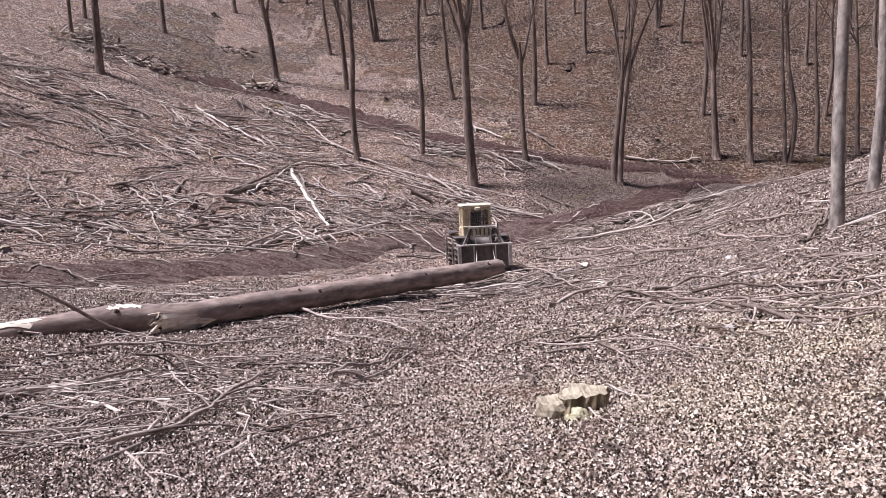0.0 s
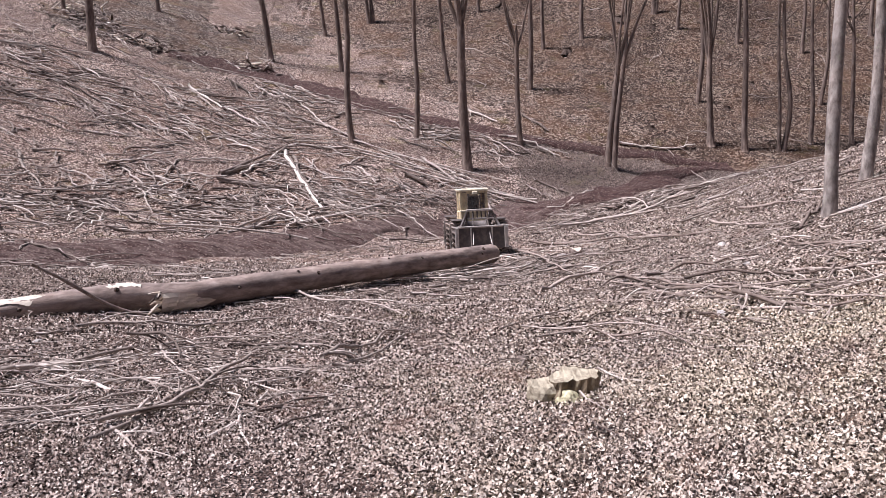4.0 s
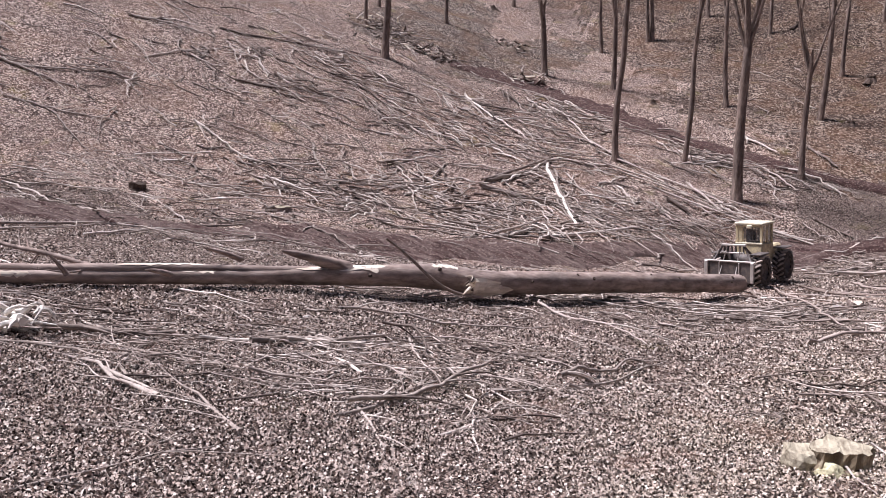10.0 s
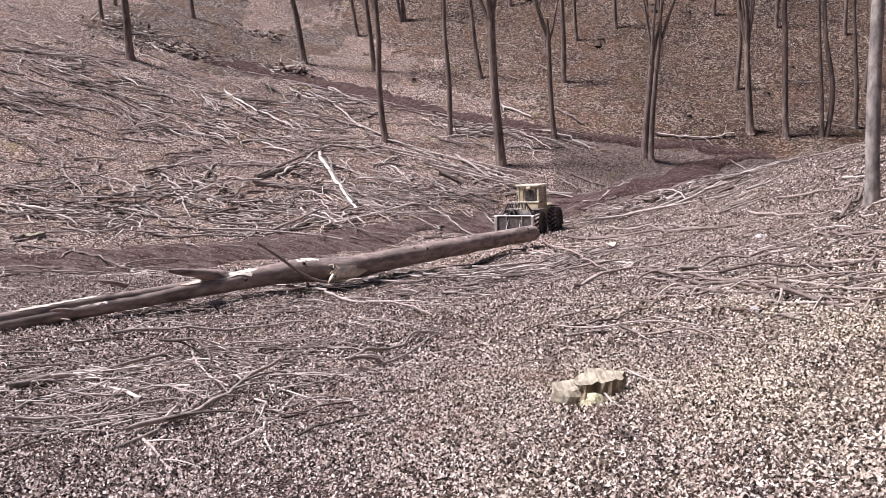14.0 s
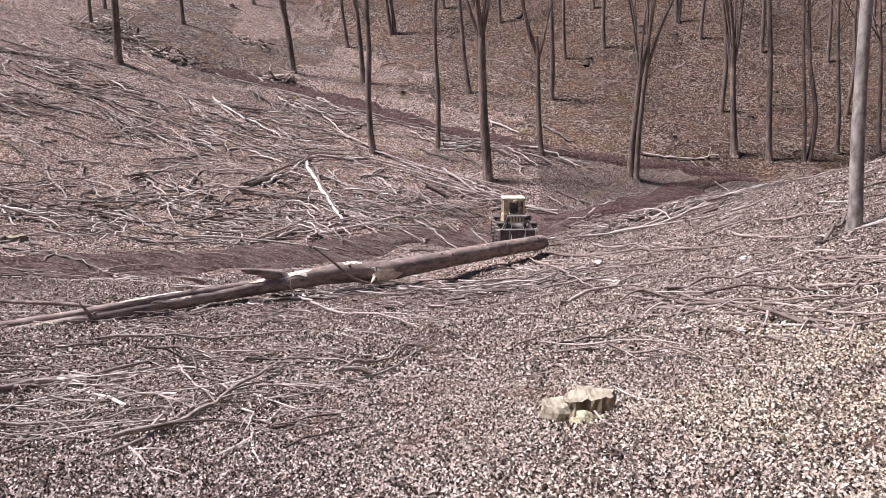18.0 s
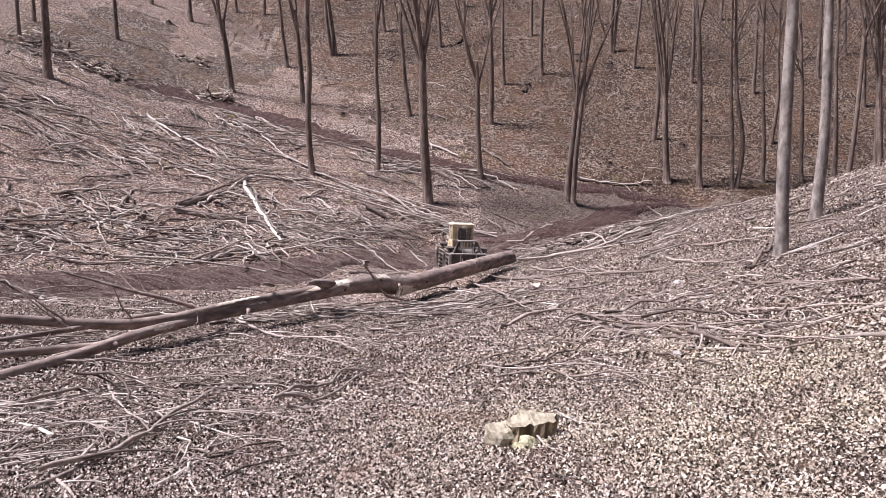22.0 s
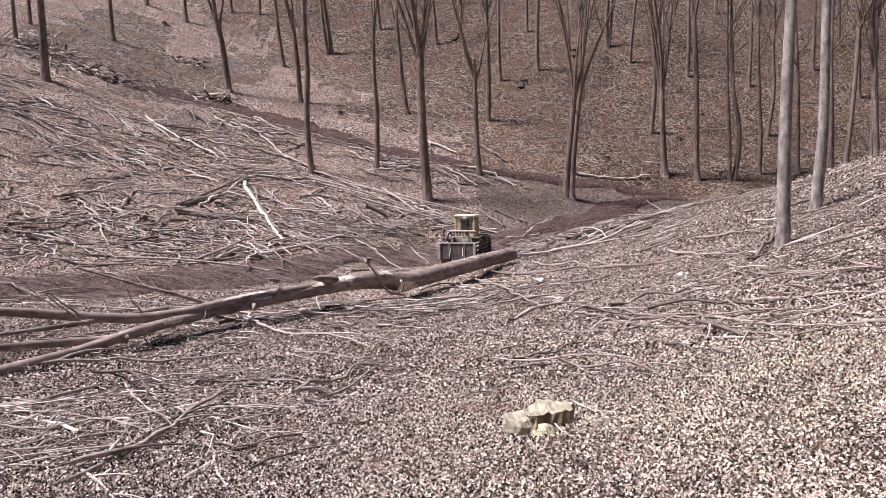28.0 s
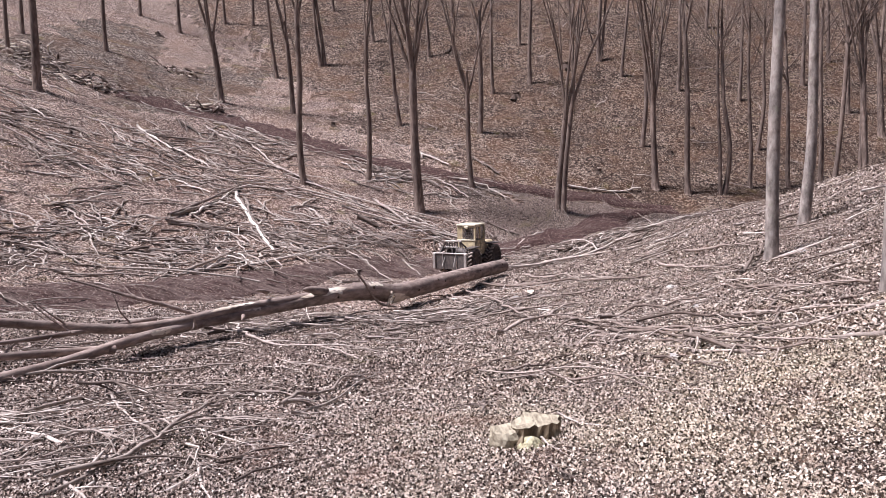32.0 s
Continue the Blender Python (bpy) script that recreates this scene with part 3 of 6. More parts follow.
def twigs_along(rng, path, count, length, rad, low=0.25, rise=0.5, again=0):
    pts, rads = path
    out = []
    for _ in range(count):
        u = rng.uniform(low, 0.97) * (len(pts) - 1)
        k = int(u)
        p = pts[k] + (pts[min(k + 1, len(pts) - 1)] - pts[k]) * (u - k)
        along = pts[min(k + 1, len(pts) - 1)] - pts[k]
        along = along / (np.linalg.norm(along) + 1e-9)
        side = rng.normal(size=3)
        side -= along * (side @ along)
        side /= np.linalg.norm(side)
        ln = length * rng.uniform(0.45, 1.1) * (1.15 - 0.6 * u / len(pts))
        tw = limb_path(rng, p, along * 0.75 + side * 0.8, ln, min(rad, rads[k] * 0.6), 4, rise, 0.1)
        out.append(tw)
        if again:
            out += twigs_along(rng, tw, again, length * 0.45, rad * 0.5, 0.3, rise)
    return out


BOWED = {22: 0.42, 6: -0.30, 9: 0.22, 19: 0.25, 27: 0.3, 20: -0.15, 34: 0.25}


def build_tree(x, y, dia, lx, ly, fork, limbs, k):
    rng = np.random.default_rng(100 + k)
    pale = dia > 0.4 and math.hypot(x, y) < 33
    mat = M_BEECH if pale else M_BARK
    top = rng.uniform(19, 25)
    tree = new("tree")
    tree.location = (x, y, gz(x, y) - 0.05)
    h = fork if fork else top * rng.uniform(0.6, 0.68)
    n = 16
    z = np.r_[-0.25, 0.0, 0.3, 0.7, np.linspace(1.3, h, n - 4)]
    sway = 0.10 * np.sin(z / rng.uniform(2.5, 5) + rng.uniform(0, 6)) * np.clip(z / 3, 0, 1)
    sway2 = 0.10 * np.sin(z / rng.uniform(2.5, 5) + rng.uniform(0, 6)) * np.clip(z / 3, 0, 1)
    sway = sway + BOWED.get(k, 0.0) * np.sin(np.clip(z / 7.0, 0, 1) * math.pi)
    pts = np.stack([lx * z + sway, ly * z + sway2, z], -1)
    taper = 1 - 0.28 * np.clip(z, 0, None) / h if fork else 1 - 0.55 * np.clip(z, 0, None) / h
    rad = dia * 0.44 * taper * (1 + (0.22 if pale else 0.4) * np.exp(-np.clip(z, 0, None) / 0.25))
    head = (pts, rad)
    if fork:
        up = pts[-1] - pts[-2]
        up /= np.linalg.norm(up)
        head = (np.r_[pts, [pts[-1] + up * 0.5, pts[-1] + up * 1.1]], np.r_[rad, rad[-1] * 0.75, rad[-1] * 0.3])
    v, f = tubes([head], 12, True, 0.025, k)
    part("trunk", mesh_of("trunk", v, f, mat), tree)
    limb_list = []
    if fork:
        turn = rng.uniform(0, 6.28)
        for j in range(limbs + 1):
            a = turn + j * 2 * math.pi / limbs + rng.uniform(-0.3, 0.3)
            s = rng.uniform(0.12, 0.30)
            d = (math.cos(a) * s + lx, math.sin(a) * s * 0.8 + ly, 1.0)
            start = pts[-1] - np.array([0, 0, rng.uniform(0.0, 0.9)])
            limb_list.append(limb_path(rng, start, d, (top - h) * rng.uniform(0.85, 1.05), rad[-1] * rng.uniform(0.5, 0.78), 10, 0.12, 0.05))
        for path in list(limb_list):
            q = path[0][3]
            a = rng.uniform(0, 6.28)
            limb_list.append(limb_path(rng, q, (0.3 * math.cos(a), 0.3 * math.sin(a), 1), (top - h) * rng.uniform(0.5, 0.75), path[1][3] * 0.8, 8, 0.15, 0.06))
        for _ in range(3):
            a = rng.uniform(0, 6.28)
            zz = rng.uniform(0.72, 0.95)
            p = pts[int(zz * (n - 1))]
            limb_list.append(limb_path(rng, p, (math.cos(a), math.sin(a), 0.45), rng.uniform(1.2, 2.6), 0.03, 6, 1.2, 0.14))
    else:
        for j in range(9):
            u = rng.uniform(0.72, 0.99)
            a = rng.uniform(0, 6.28)
            p = pts[int(u * (n - 1))]
            limb_list.append(limb_path(rng, p, (math.cos(a), math.sin(a), 1.1), (top - p[2]) * rng.uniform(0.5, 0.95), rad[-1] * rng.uniform(0.35, 0.7), 7, 0.6, 0.07))
        limb_list.append(limb_path(rng, pts[-1], (lx, ly, 1), top - h, rad[-1] * 0.95, 7, 0.1, 0.05))
    for path in limb_list:
        v, f = tubes([path], 6, False)
        part("limb", mesh_of("limb", v, f, mat), tree)
    tw = []
    for path in limb_list:
        tw += twigs_along(rng, path, 6, 2.6, 0.03, 0.12, 0.7, 2)
    v, f = tubes(tw, 3, False)
    tagged(part("crown", mesh_of("crown", v, f, mat), tree), kind="stuff")
    what = "tall bare beech with smooth pale grey bark" if pale else ("bare tree forking into upright limbs on the hillside" if fork else "slender bare forest tree with dark bark")
    tagged(tree, what, "tree", "bare forest trees")


for k, row in enumerate(TREE_ROWS):
    build_tree(*row, k)


# ---- stumps ----
def build_stump(x, y, r, h, seed, wood, bark, label, lean=0.0, jag=0.12, high=0.6):
    rng = np.random.default_rng(seed)
    stump = new("tree_stump")
    stump.location = (x, y, gz(x, y) - 0.04)
    sides = 32
    ang = np.linspace(0, 2 * np.pi, sides, endpoint=False)
    lobes = 1 + 0.10 * np.sin(ang * 3 + seed) + 0.07 * np.sin(ang * 5 + 2 * seed) + 0.05 * rng.normal(size=sides)
    flare = np.maximum(0, np.sin(ang * 2.5 + seed)) ** 2
    topz = h * (1 + lean * np.cos(ang - high) + jag * np.sin(ang * 2 + seed) + 0.9 * jag * np.repeat(rng.normal(size=sides // 4), 4) + 0.03 * rng.normal(size=sides))
    verts, faces = [], []
    levels = (-0.5, 0.0, 0.12, 0.35, 0.7, 1.0)
    for li, u in enumerate(levels):
        rr = r * lobes * (1 + (0.65 * flare + 0.35) * max(0, 1 - u * 2.2) ** 2)
        zz = topz * max(u, 0) + min(u, 0)
        verts += list(np.stack([rr * np.cos(ang), rr * np.sin(ang), zz], -1))
    for li in range(len(levels) - 1):
        for s in range(sides):
            t = (s + 1) % sides
            faces.append((li * sides + s, li * sides + t, (li + 1) * sides + t, (li + 1) * sides + s))
    verts = [tuple(np.array(q) * (1 + 0.05 * rng.normal() * (i < (len(levels) - 1) * sides))) for i, q in enumerate(verts)]
    part("bark", mesh_of("bark", verts, faces, bark, False), stump)
    verts, faces = [], []
    steps = (1.0, 0.88, 0.74, 0.6, 0.44, 0.28, 0.12)
    mean = float(topz.mean())
    for q in steps:
        rr = r * lobes * q * 0.995
        zz = mean + (topz - mean) * q ** 1.5 - 0.004
        px, py = rr * np.cos(ang), rr * np.sin(ang)
        grain = vnoise(px * 14 + seed, py * 45, seed) * 0.5 + vnoise(px * 5, py * 9 + seed, seed + 1)
        zz = zz + 0.16 * h * grain * (q < 1) * min(1, jag * 8)
        verts += list(np.stack([px, py, zz], -1))
    verts.append((0, 0, mean - 0.02))
    for k in range(len(steps) - 1):
        for s in range(sides):
            t = (s + 1) % sides
            faces.append((k * sides + s, k * sides + t, (k + 1) * sides + t, (k + 1) * sides + s))
    last = (len(steps) - 1) * sides
    for s in range(sides):
        faces.append((last + s, last + (s + 1) % sides, last + sides))
    part("cut_face", mesh_of("cut_face", verts, faces, wood, False), stump, "pale sawn wood")
    return tagged(stump, label, "stump")


big = build_stump(1.78, 9.6, 0.31, 0.33, 3, M_STUMPWOOD, M_STUMPBARK, "pale ragged tree stump among fallen leaves", lean=0.14, jag=0.035, high=-0.5)


def build_root(name, cx, cy, cz, rx, ry, rz, mat, label, seed):
    """A knobbly root flare at the foot of the stump."""
    rng = np.random.default_rng(seed)
    bm = bmesh.new()
    bmesh.ops.create_icosphere(bm, subdivisions=3, radius=1)
    for v in bm.verts:
        k = 1 + 0.10 * math.sin(5 * v.co.x + seed) * math.cos(4 * v.co.z) + 0.06 * rng.normal()
        top = min(v.co.z, 0.55) if name == "root_buttress" else v.co.z
        v.co = Vector((cx + v.co.x * rx * k, cy + v.co.y * ry * k, cz + top * rz * k))
    part(name, from_bm(name, bm, mat), big, label)


build_root("root_buttress", -0.36, -0.02, 0.06, 0.25, 0.22, 0.30, M_STUMPWOOD, "weathered grey root buttress", 3)
build_root("mossy_root", -0.10, -0.30, 0.02, 0.19, 0.16, 0.20, M_MOSSWOOD, "pale root covered with yellow-green moss", 5)
build_root("mossy_root", 0.10, -0.27, 0.0, 0.13, 0.12, 0.17, M_MOSSWOOD, "pale root covered with yellow-green moss", 8)
build_stump(-18.98, 32.3, 0.42, 0.30, 7, M_STUMPWOOD, M_LOG, "low sawn stump with spreading roots beside the trail")
build_stump(-24.18, 28.5, 0.33, 0.38, 11, M_ROTTEN, M_ROTTEN, "dark rotten tree stump on the cleared slope")
build_stump(5.35, 28.9, 0.22, 0.28, 13, M_PEELED, M_LOG, "small sawn stump in the leaves")
# small dark brush clumps on the hillside, stood in for by low stump shapes
for sx, sy, sr, sd in ((19.6, 84.5, 0.6, 21), (13.2, 78.7, 0.65, 22), (10.7, 69.5, 0.6, 23), (25.5, 67.8, 0.5, 24), (17.6, 63.0, 0.55, 25), (-4.7, 68.6, 0.35, 26), (29.2, 72.0, 0.4, 27), (22.9, 82.6, 0.4, 28), (7.6, 89.4, 0.5, 29), (-24.8, 88.0, 0.5, 30), (25.1, 90.6, 0.4, 31)):
    build_stump(sx, sy, sr * 0.5, 0.28, sd, M_ROTTEN, M_ROTTEN, "low dark brush clump on the wooded hillside")


# ---- felled branches ----
BRANCH_ROWS =  [(8.90, 19.63, 9.78, 14.75, 0.089),
    (5.18, 17.51, 6.53, 13.21, 0.116),
    (6.53, 13.21, 9.02, 13.15, 0.108),
    (5.24, 14.00, 5.98, 12.10, 0.076),
    (6.96, 11.44, 7.51, 10.90, 0.141),
    (4.72, 17.35, 7.59, 13.79, 0.089),
    (6.32, 14.98, 6.97, 11.01, 0.077),
    (7.38, 15.71, 8.82, 13.28, 0.087),
    (-7.13, 11.72, -5.51, 13.32, 0.162),
    (-2.79, 10.10, -2.19, 8.38, 0.062),
    (-2.36, 9.76, -1.91, 8.33, 0.043),
    (-4.10, 9.04, -3.17, 7.83, 0.068),
    (-5.31, 14.19, -3.61, 11.18, 0.072),
    (-5.75, 9.35, -4.97, 10.52, 0.051),
    (-5.28, 8.77, -4.32, 9.93, 0.048),
    (-6.52, 10.67, -4.29, 11.36, 0.066),
    (-5.23, 11.11, -3.44, 12.09, 0.056),
    (-1.89, 8.92, -0.77, 9.74, 0.035)]
BRANCH_ROWS +=  [(-2.36, 10.50, -0.85, 10.94, 0.039),
    (-1.74, 11.93, -0.34, 16.11, 0.075),
    (-4.07, 14.41, -1.45, 14.74, 0.066),
    (-8.64, 16.52, -7.70, 20.47, 0.069),
    (-7.49, 15.39, -3.11, 18.00, 0.093),
    (7.44, 63.43, 9.01, 61.46, 0.140),
    (-9.52, 51.53, -6.32, 43.52, 0.241),
    (-21.47, 17.70, -18.38, 28.24, 0.240),
    (-18.50, 15.23, -20.12, 26.67, 0.128),
    (-17.51, 14.41, -18.36, 21.81, 0.086),
    (-16.33, 17.05, -19.38, 27.61, 0.096),
    (-18.97, 28.71, -16.81, 28.66, 0.113),
    (-9.98, 8.98, -8.22, 10.63, 0.177),
    (-7.81, 10.71, -5.74, 12.96, 0.133),
    (-9.66, 7.90, -7.02, 9.64, 0.097),
    (-8.57, 8.39, -6.23, 7.74, 0.098),
    (-7.56, 8.19, -5.99, 7.66, 0.093),
    (-7.05, 8.75, -4.75, 7.30, 0.063)]
BRANCH_ROWS +=  [(-5.24, 4.36, -4.60, 7.07, 0.042),
    (-5.62, 4.68, -4.82, 5.17, 0.040),
    (-7.36, 9.80, -6.65, 10.16, 0.076),
    (-4.09, 8.47, -3.36, 11.18, 0.085),
    (-6.89, 8.20, -4.92, 10.11, 0.049),
    (-5.56, 8.00, -4.39, 10.21, 0.047),
    (-6.51, 10.44, -4.62, 14.38, 0.060),
    (-29.33, 24.23, -24.19, 26.93, 0.144),
    (-40.53, 34.77, -35.20, 36.22, 0.259),
    (-39.27, 35.20, -34.82, 40.62, 0.176),
    (-39.82, 34.13, -36.33, 32.44, 0.168),
    (-34.47, 33.35, -29.49, 31.30, 0.151),
    (-36.33, 32.44, -30.50, 35.46, 0.158),
    (-28.97, 39.05, -23.66, 37.48, 0.206),
    (-23.31, 35.80, -18.63, 37.38, 0.141),
    (-21.71, 35.49, -19.76, 36.90, 0.116),
    (-31.71, 48.02, -26.41, 47.52, 0.186),
    (-30.84, 46.02, -24.68, 49.24, 0.183)]
BRANCH_ROWS +=  [(-26.84, 53.45, -19.61, 51.57, 0.191),
    (-11.16, 35.40, -8.45, 40.89, 0.132),
    (-14.20, 29.69, -9.97, 36.28, 0.099),
    (-40.82, 47.21, -35.59, 50.19, 0.241),
    (-36.36, 52.01, -29.84, 57.32, 0.249),
    (-35.92, 43.05, -33.84, 50.52, 0.162),
    (-20.90, 39.01, -14.92, 38.06, 0.118),
    (-17.75, 39.87, -13.31, 37.21, 0.116),
    (9.98, 21.29, 11.65, 22.93, 0.097),
    (10.87, 19.82, 12.53, 18.53, 0.076),
    (8.68, 14.71, 9.64, 14.08, 0.089),
    (3.96, 10.17, 4.26, 9.20, 0.038),
    (12.95, 26.34, 14.38, 23.55, 0.080)]
BENT_ROWS = []
BENT_ROWS += [(0.064, (-4.15, 8.83), (-4.06, 9.42), (-3.76, 9.53), (-3.49, 9.99), (-3.37, 11.21), (-3.20, 12.49), (-3.09, 13.75)),
    (0.044, (-5.80, 13.89), (-5.15, 13.96), (-4.41, 12.94), (-3.51, 11.11)),
    (0.088, (-7.16, 11.28), (-6.77, 11.83), (-6.00, 12.75), (-5.57, 13.46)),
    (0.034, (-6.33, 9.95), (-6.38, 10.67), (-6.22, 11.09)),
    (0.038, (-5.91, 10.68), (-5.23, 10.47), (-4.86, 11.10), (-4.39, 11.15), (-3.64, 10.43)),
    (0.040, (-5.96, 9.35), (-5.49, 9.49), (-4.90, 9.81), (-4.38, 10.17), (-4.19, 10.76)),
    (0.030, (-5.36, 9.20), (-5.08, 9.52), (-4.44, 9.75), (-3.80, 9.95)),
    (0.027, (-5.27, 8.78), (-5.15, 9.50), (-5.11, 10.94)),
    (0.037, (-5.30, 14.20), (-4.98, 14.95), (-4.18, 15.10), (-3.42, 15.21)),
    (0.037, (-4.41, 11.09), (-3.92, 10.62), (-3.51, 10.31)),
    (0.029, (-2.99, 10.83), (-2.66, 9.73), (-2.51, 9.12))]
BENT_ROWS += [(0.028, (-3.17, 11.82), (-2.80, 10.97), (-2.86, 10.45)),
    (0.032, (-6.14, 12.72), (-5.69, 12.09), (-5.15, 10.94)),
    (0.023, (-2.69, 10.87), (-2.35, 11.32), (-2.08, 11.58)),
    (0.025, (-2.19, 9.64), (-1.84, 9.85), (-1.66, 10.26)),
    (0.026, (-3.03, 9.58), (-3.00, 10.13), (-3.21, 10.42)),
    (0.029, (-7.84, 12.38), (-7.12, 12.92), (-6.24, 13.51)),
    (0.032, (-7.53, 11.88), (-6.84, 11.60), (-6.13, 10.93)),
    (0.026, (-5.78, 9.07), (-5.33, 9.08), (-5.19, 9.37)),
    (0.085, (-15.09, 29.37), (-13.82, 29.63), (-10.43, 24.45), (-9.33, 24.58), (-7.70, 23.47)),
    (0.074, (-5.05, 20.92), (-4.51, 24.25), (-3.07, 24.79), (-1.92, 26.65), (-1.00, 29.59), (0.83, 30.46), (2.49, 30.48)),
    (0.065, (-3.29, 24.60), (-1.89, 24.13), (-0.80, 26.75), (0.51, 28.18), (2.06, 26.94))]
BENT_ROWS += [(0.067, (-4.83, 22.94), (-3.65, 20.81), (-2.63, 19.82), (-1.76, 18.91), (-0.83, 17.56)),
    (0.070, (2.46, 35.31), (2.62, 29.63), (2.81, 25.01), (3.03, 22.38)),
    (0.135, (-9.27, 38.36), (-7.65, 40.26), (-6.44, 41.70), (-5.42, 43.18)),
    (0.068, (-6.95, 40.39), (-5.57, 41.25), (-4.14, 41.52)),
    (0.128, (-11.01, 45.72), (-9.65, 46.22), (-8.09, 46.60)),
    (0.161, (-2.17, 49.90), (-0.89, 49.54)),
    (0.110, (-1.11, 51.71), (0.69, 50.79), (2.30, 50.75), (3.92, 50.91)),
    (0.126, (0.68, 52.66), (2.31, 51.42), (5.21, 50.98)),
    (0.102, (-4.88, 48.58), (-2.91, 46.99), (-1.08, 45.99)),
    (0.100, (-6.74, 46.53), (-4.85, 45.51), (-3.63, 44.89)),
    (0.043, (-1.94, 20.64), (-1.35, 23.10), (-0.93, 22.17), (-0.14, 22.66))]
BENT_ROWS += [(0.124, (-9.37, 38.78), (-8.98, 40.46), (-8.54, 42.46)),
    (0.153, (-4.24, 43.76), (-3.97, 42.76)),
    (0.094, (-8.98, 37.13), (-8.34, 37.79)),
    (0.085, (-4.60, 43.22), (-3.03, 44.58), (-1.22, 45.86)),
    (0.192, (-29.79, 49.23), (-27.09, 49.38), (-24.70, 50.26), (-22.02, 51.23)),
    (0.165, (-28.55, 47.02), (-26.15, 47.53)),
    (0.196, (-32.92, 55.64), (-30.96, 56.47), (-28.81, 58.09)),
    (0.159, (-31.10, 51.56), (-29.89, 52.21)),
    (0.183, (-25.89, 55.17), (-23.28, 55.54)),
    (0.149, (-18.89, 44.00), (-17.85, 45.98), (-16.24, 47.98)),
    (0.176, (-22.95, 42.60), (-21.93, 41.11), (-19.97, 39.30))]
BENT_ROWS += [(0.135, (-19.12, 38.25), (-20.14, 40.80), (-19.06, 41.46)),
    (0.191, (-22.49, 36.37), (-20.62, 36.25), (-18.85, 36.99)),
    (0.141, (-21.80, 35.19), (-19.76, 35.87)),
    (0.167, (-22.64, 43.49), (-21.79, 43.96), (-20.85, 44.92)),
    (0.157, (-17.37, 39.86), (-15.39, 37.98), (-14.18, 36.84)),
    (0.136, (-17.90, 42.52), (-18.50, 41.67), (-17.68, 39.32)),
    (0.156, (-16.09, 40.99), (-15.52, 43.35), (-14.49, 45.07)),
    (0.148, (-15.74, 44.58), (-15.83, 47.69)),
    (0.134, (-14.82, 42.43), (-13.66, 41.18)),
    (0.125, (-17.53, 45.95), (-16.01, 43.92), (-15.72, 42.81)),
    (0.127, (-14.71, 45.79), (-12.59, 46.28))]
BENT_ROWS += [(0.179, (-12.93, 45.61), (-10.63, 45.85), (-8.07, 46.52)),
    (0.269, (-13.02, 46.34), (-11.37, 49.15), (-10.06, 52.68)),
    (0.175, (-11.97, 47.11), (-10.92, 50.09), (-10.00, 52.95)),
    (0.139, (-10.71, 43.60), (-10.12, 45.42)),
    (0.178, (-6.44, 50.83), (-4.90, 53.26)),
    (0.184, (-10.16, 36.83), (-9.07, 38.99), (-8.39, 41.82)),
    (0.183, (-19.31, 31.26), (-19.12, 32.82), (-17.86, 31.48)),
    (0.131, (-15.11, 35.25), (-13.35, 35.69), (-10.10, 36.89)),
    (0.205, (-18.76, 59.85), (-16.75, 58.28), (-13.47, 56.26)),
    (0.181, (-17.51, 58.27), (-15.53, 56.57))]
BENT_ROWS += [(0.191, (-16.80, 63.44), (-14.13, 61.44), (-12.16, 59.67)),
    (0.186, (-13.15, 63.25), (-10.59, 61.23), (-7.90, 57.29)),
    (0.222, (-10.09, 58.32), (-7.94, 57.61)),
    (0.124, (-15.55, 51.47), (-12.92, 53.91)),
    (0.141, (-14.21, 52.46), (-11.55, 50.93)),
    (0.138, (-17.44, 48.37), (-16.32, 50.30)),
    (0.167, (-12.77, 54.32), (-9.78, 53.72)),
    (0.139, (-21.68, 47.81), (-19.50, 48.72)),
    (0.132, (-7.00, 49.24), (-4.55, 49.60)),
    (0.120, (-24.60, 40.03), (-22.68, 38.49), (-21.22, 38.65)),
    (0.127, (-17.85, 38.11), (-15.59, 38.51))]
BENT_ROWS += [(0.135, (-10.84, 51.92), (-9.17, 50.34), (-7.85, 47.73)),
    (0.163, (-9.78, 53.72), (-7.41, 53.75), (-4.89, 52.38)),
    (0.133, (-10.85, 47.80), (-9.90, 50.59)),
    (0.137, (-11.26, 51.71), (-9.01, 49.41)),
    (0.131, (-8.64, 51.18), (-6.72, 48.79), (-5.55, 46.35)),
    (0.176, (6.86, 42.59), (9.25, 42.74), (11.29, 42.00), (14.53, 45.47), (19.91, 54.53)),
    (0.162, (10.34, 45.97), (12.58, 46.20), (14.53, 49.21)),
    (0.165, (11.95, 40.19), (13.51, 40.94), (15.88, 44.48)),
    (0.099, (5.07, 37.29), (7.08, 33.10), (8.57, 28.95)),
    (0.079, (10.45, 28.87), (10.14, 24.12), (10.42, 22.04)),
    (0.122, (9.89, 20.87), (11.77, 23.17))]
BENT_ROWS += [(0.075, (11.68, 29.31), (12.46, 27.97), (12.54, 25.46)),
    (0.193, (-1.03, 53.77), (1.29, 51.39), (4.02, 51.01), (6.67, 50.45)),
    (0.173, (0.53, 52.95), (3.53, 51.21)),
    (0.173, (6.86, 52.35), (8.94, 51.07)),
    (0.170, (8.21, 49.32), (10.26, 51.55)),
    (0.235, (6.75, 64.03), (9.02, 61.31)),
    (0.207, (14.32, 60.14), (17.12, 59.88), (20.48, 60.66)),
    (0.235, (2.65, 64.02), (4.97, 62.19)),
    (0.167, (10.10, 48.07), (12.57, 49.77)),
    (0.132, (11.16, 43.93), (12.78, 43.80)),
    (0.134, (8.06, 45.50), (10.13, 45.00))]
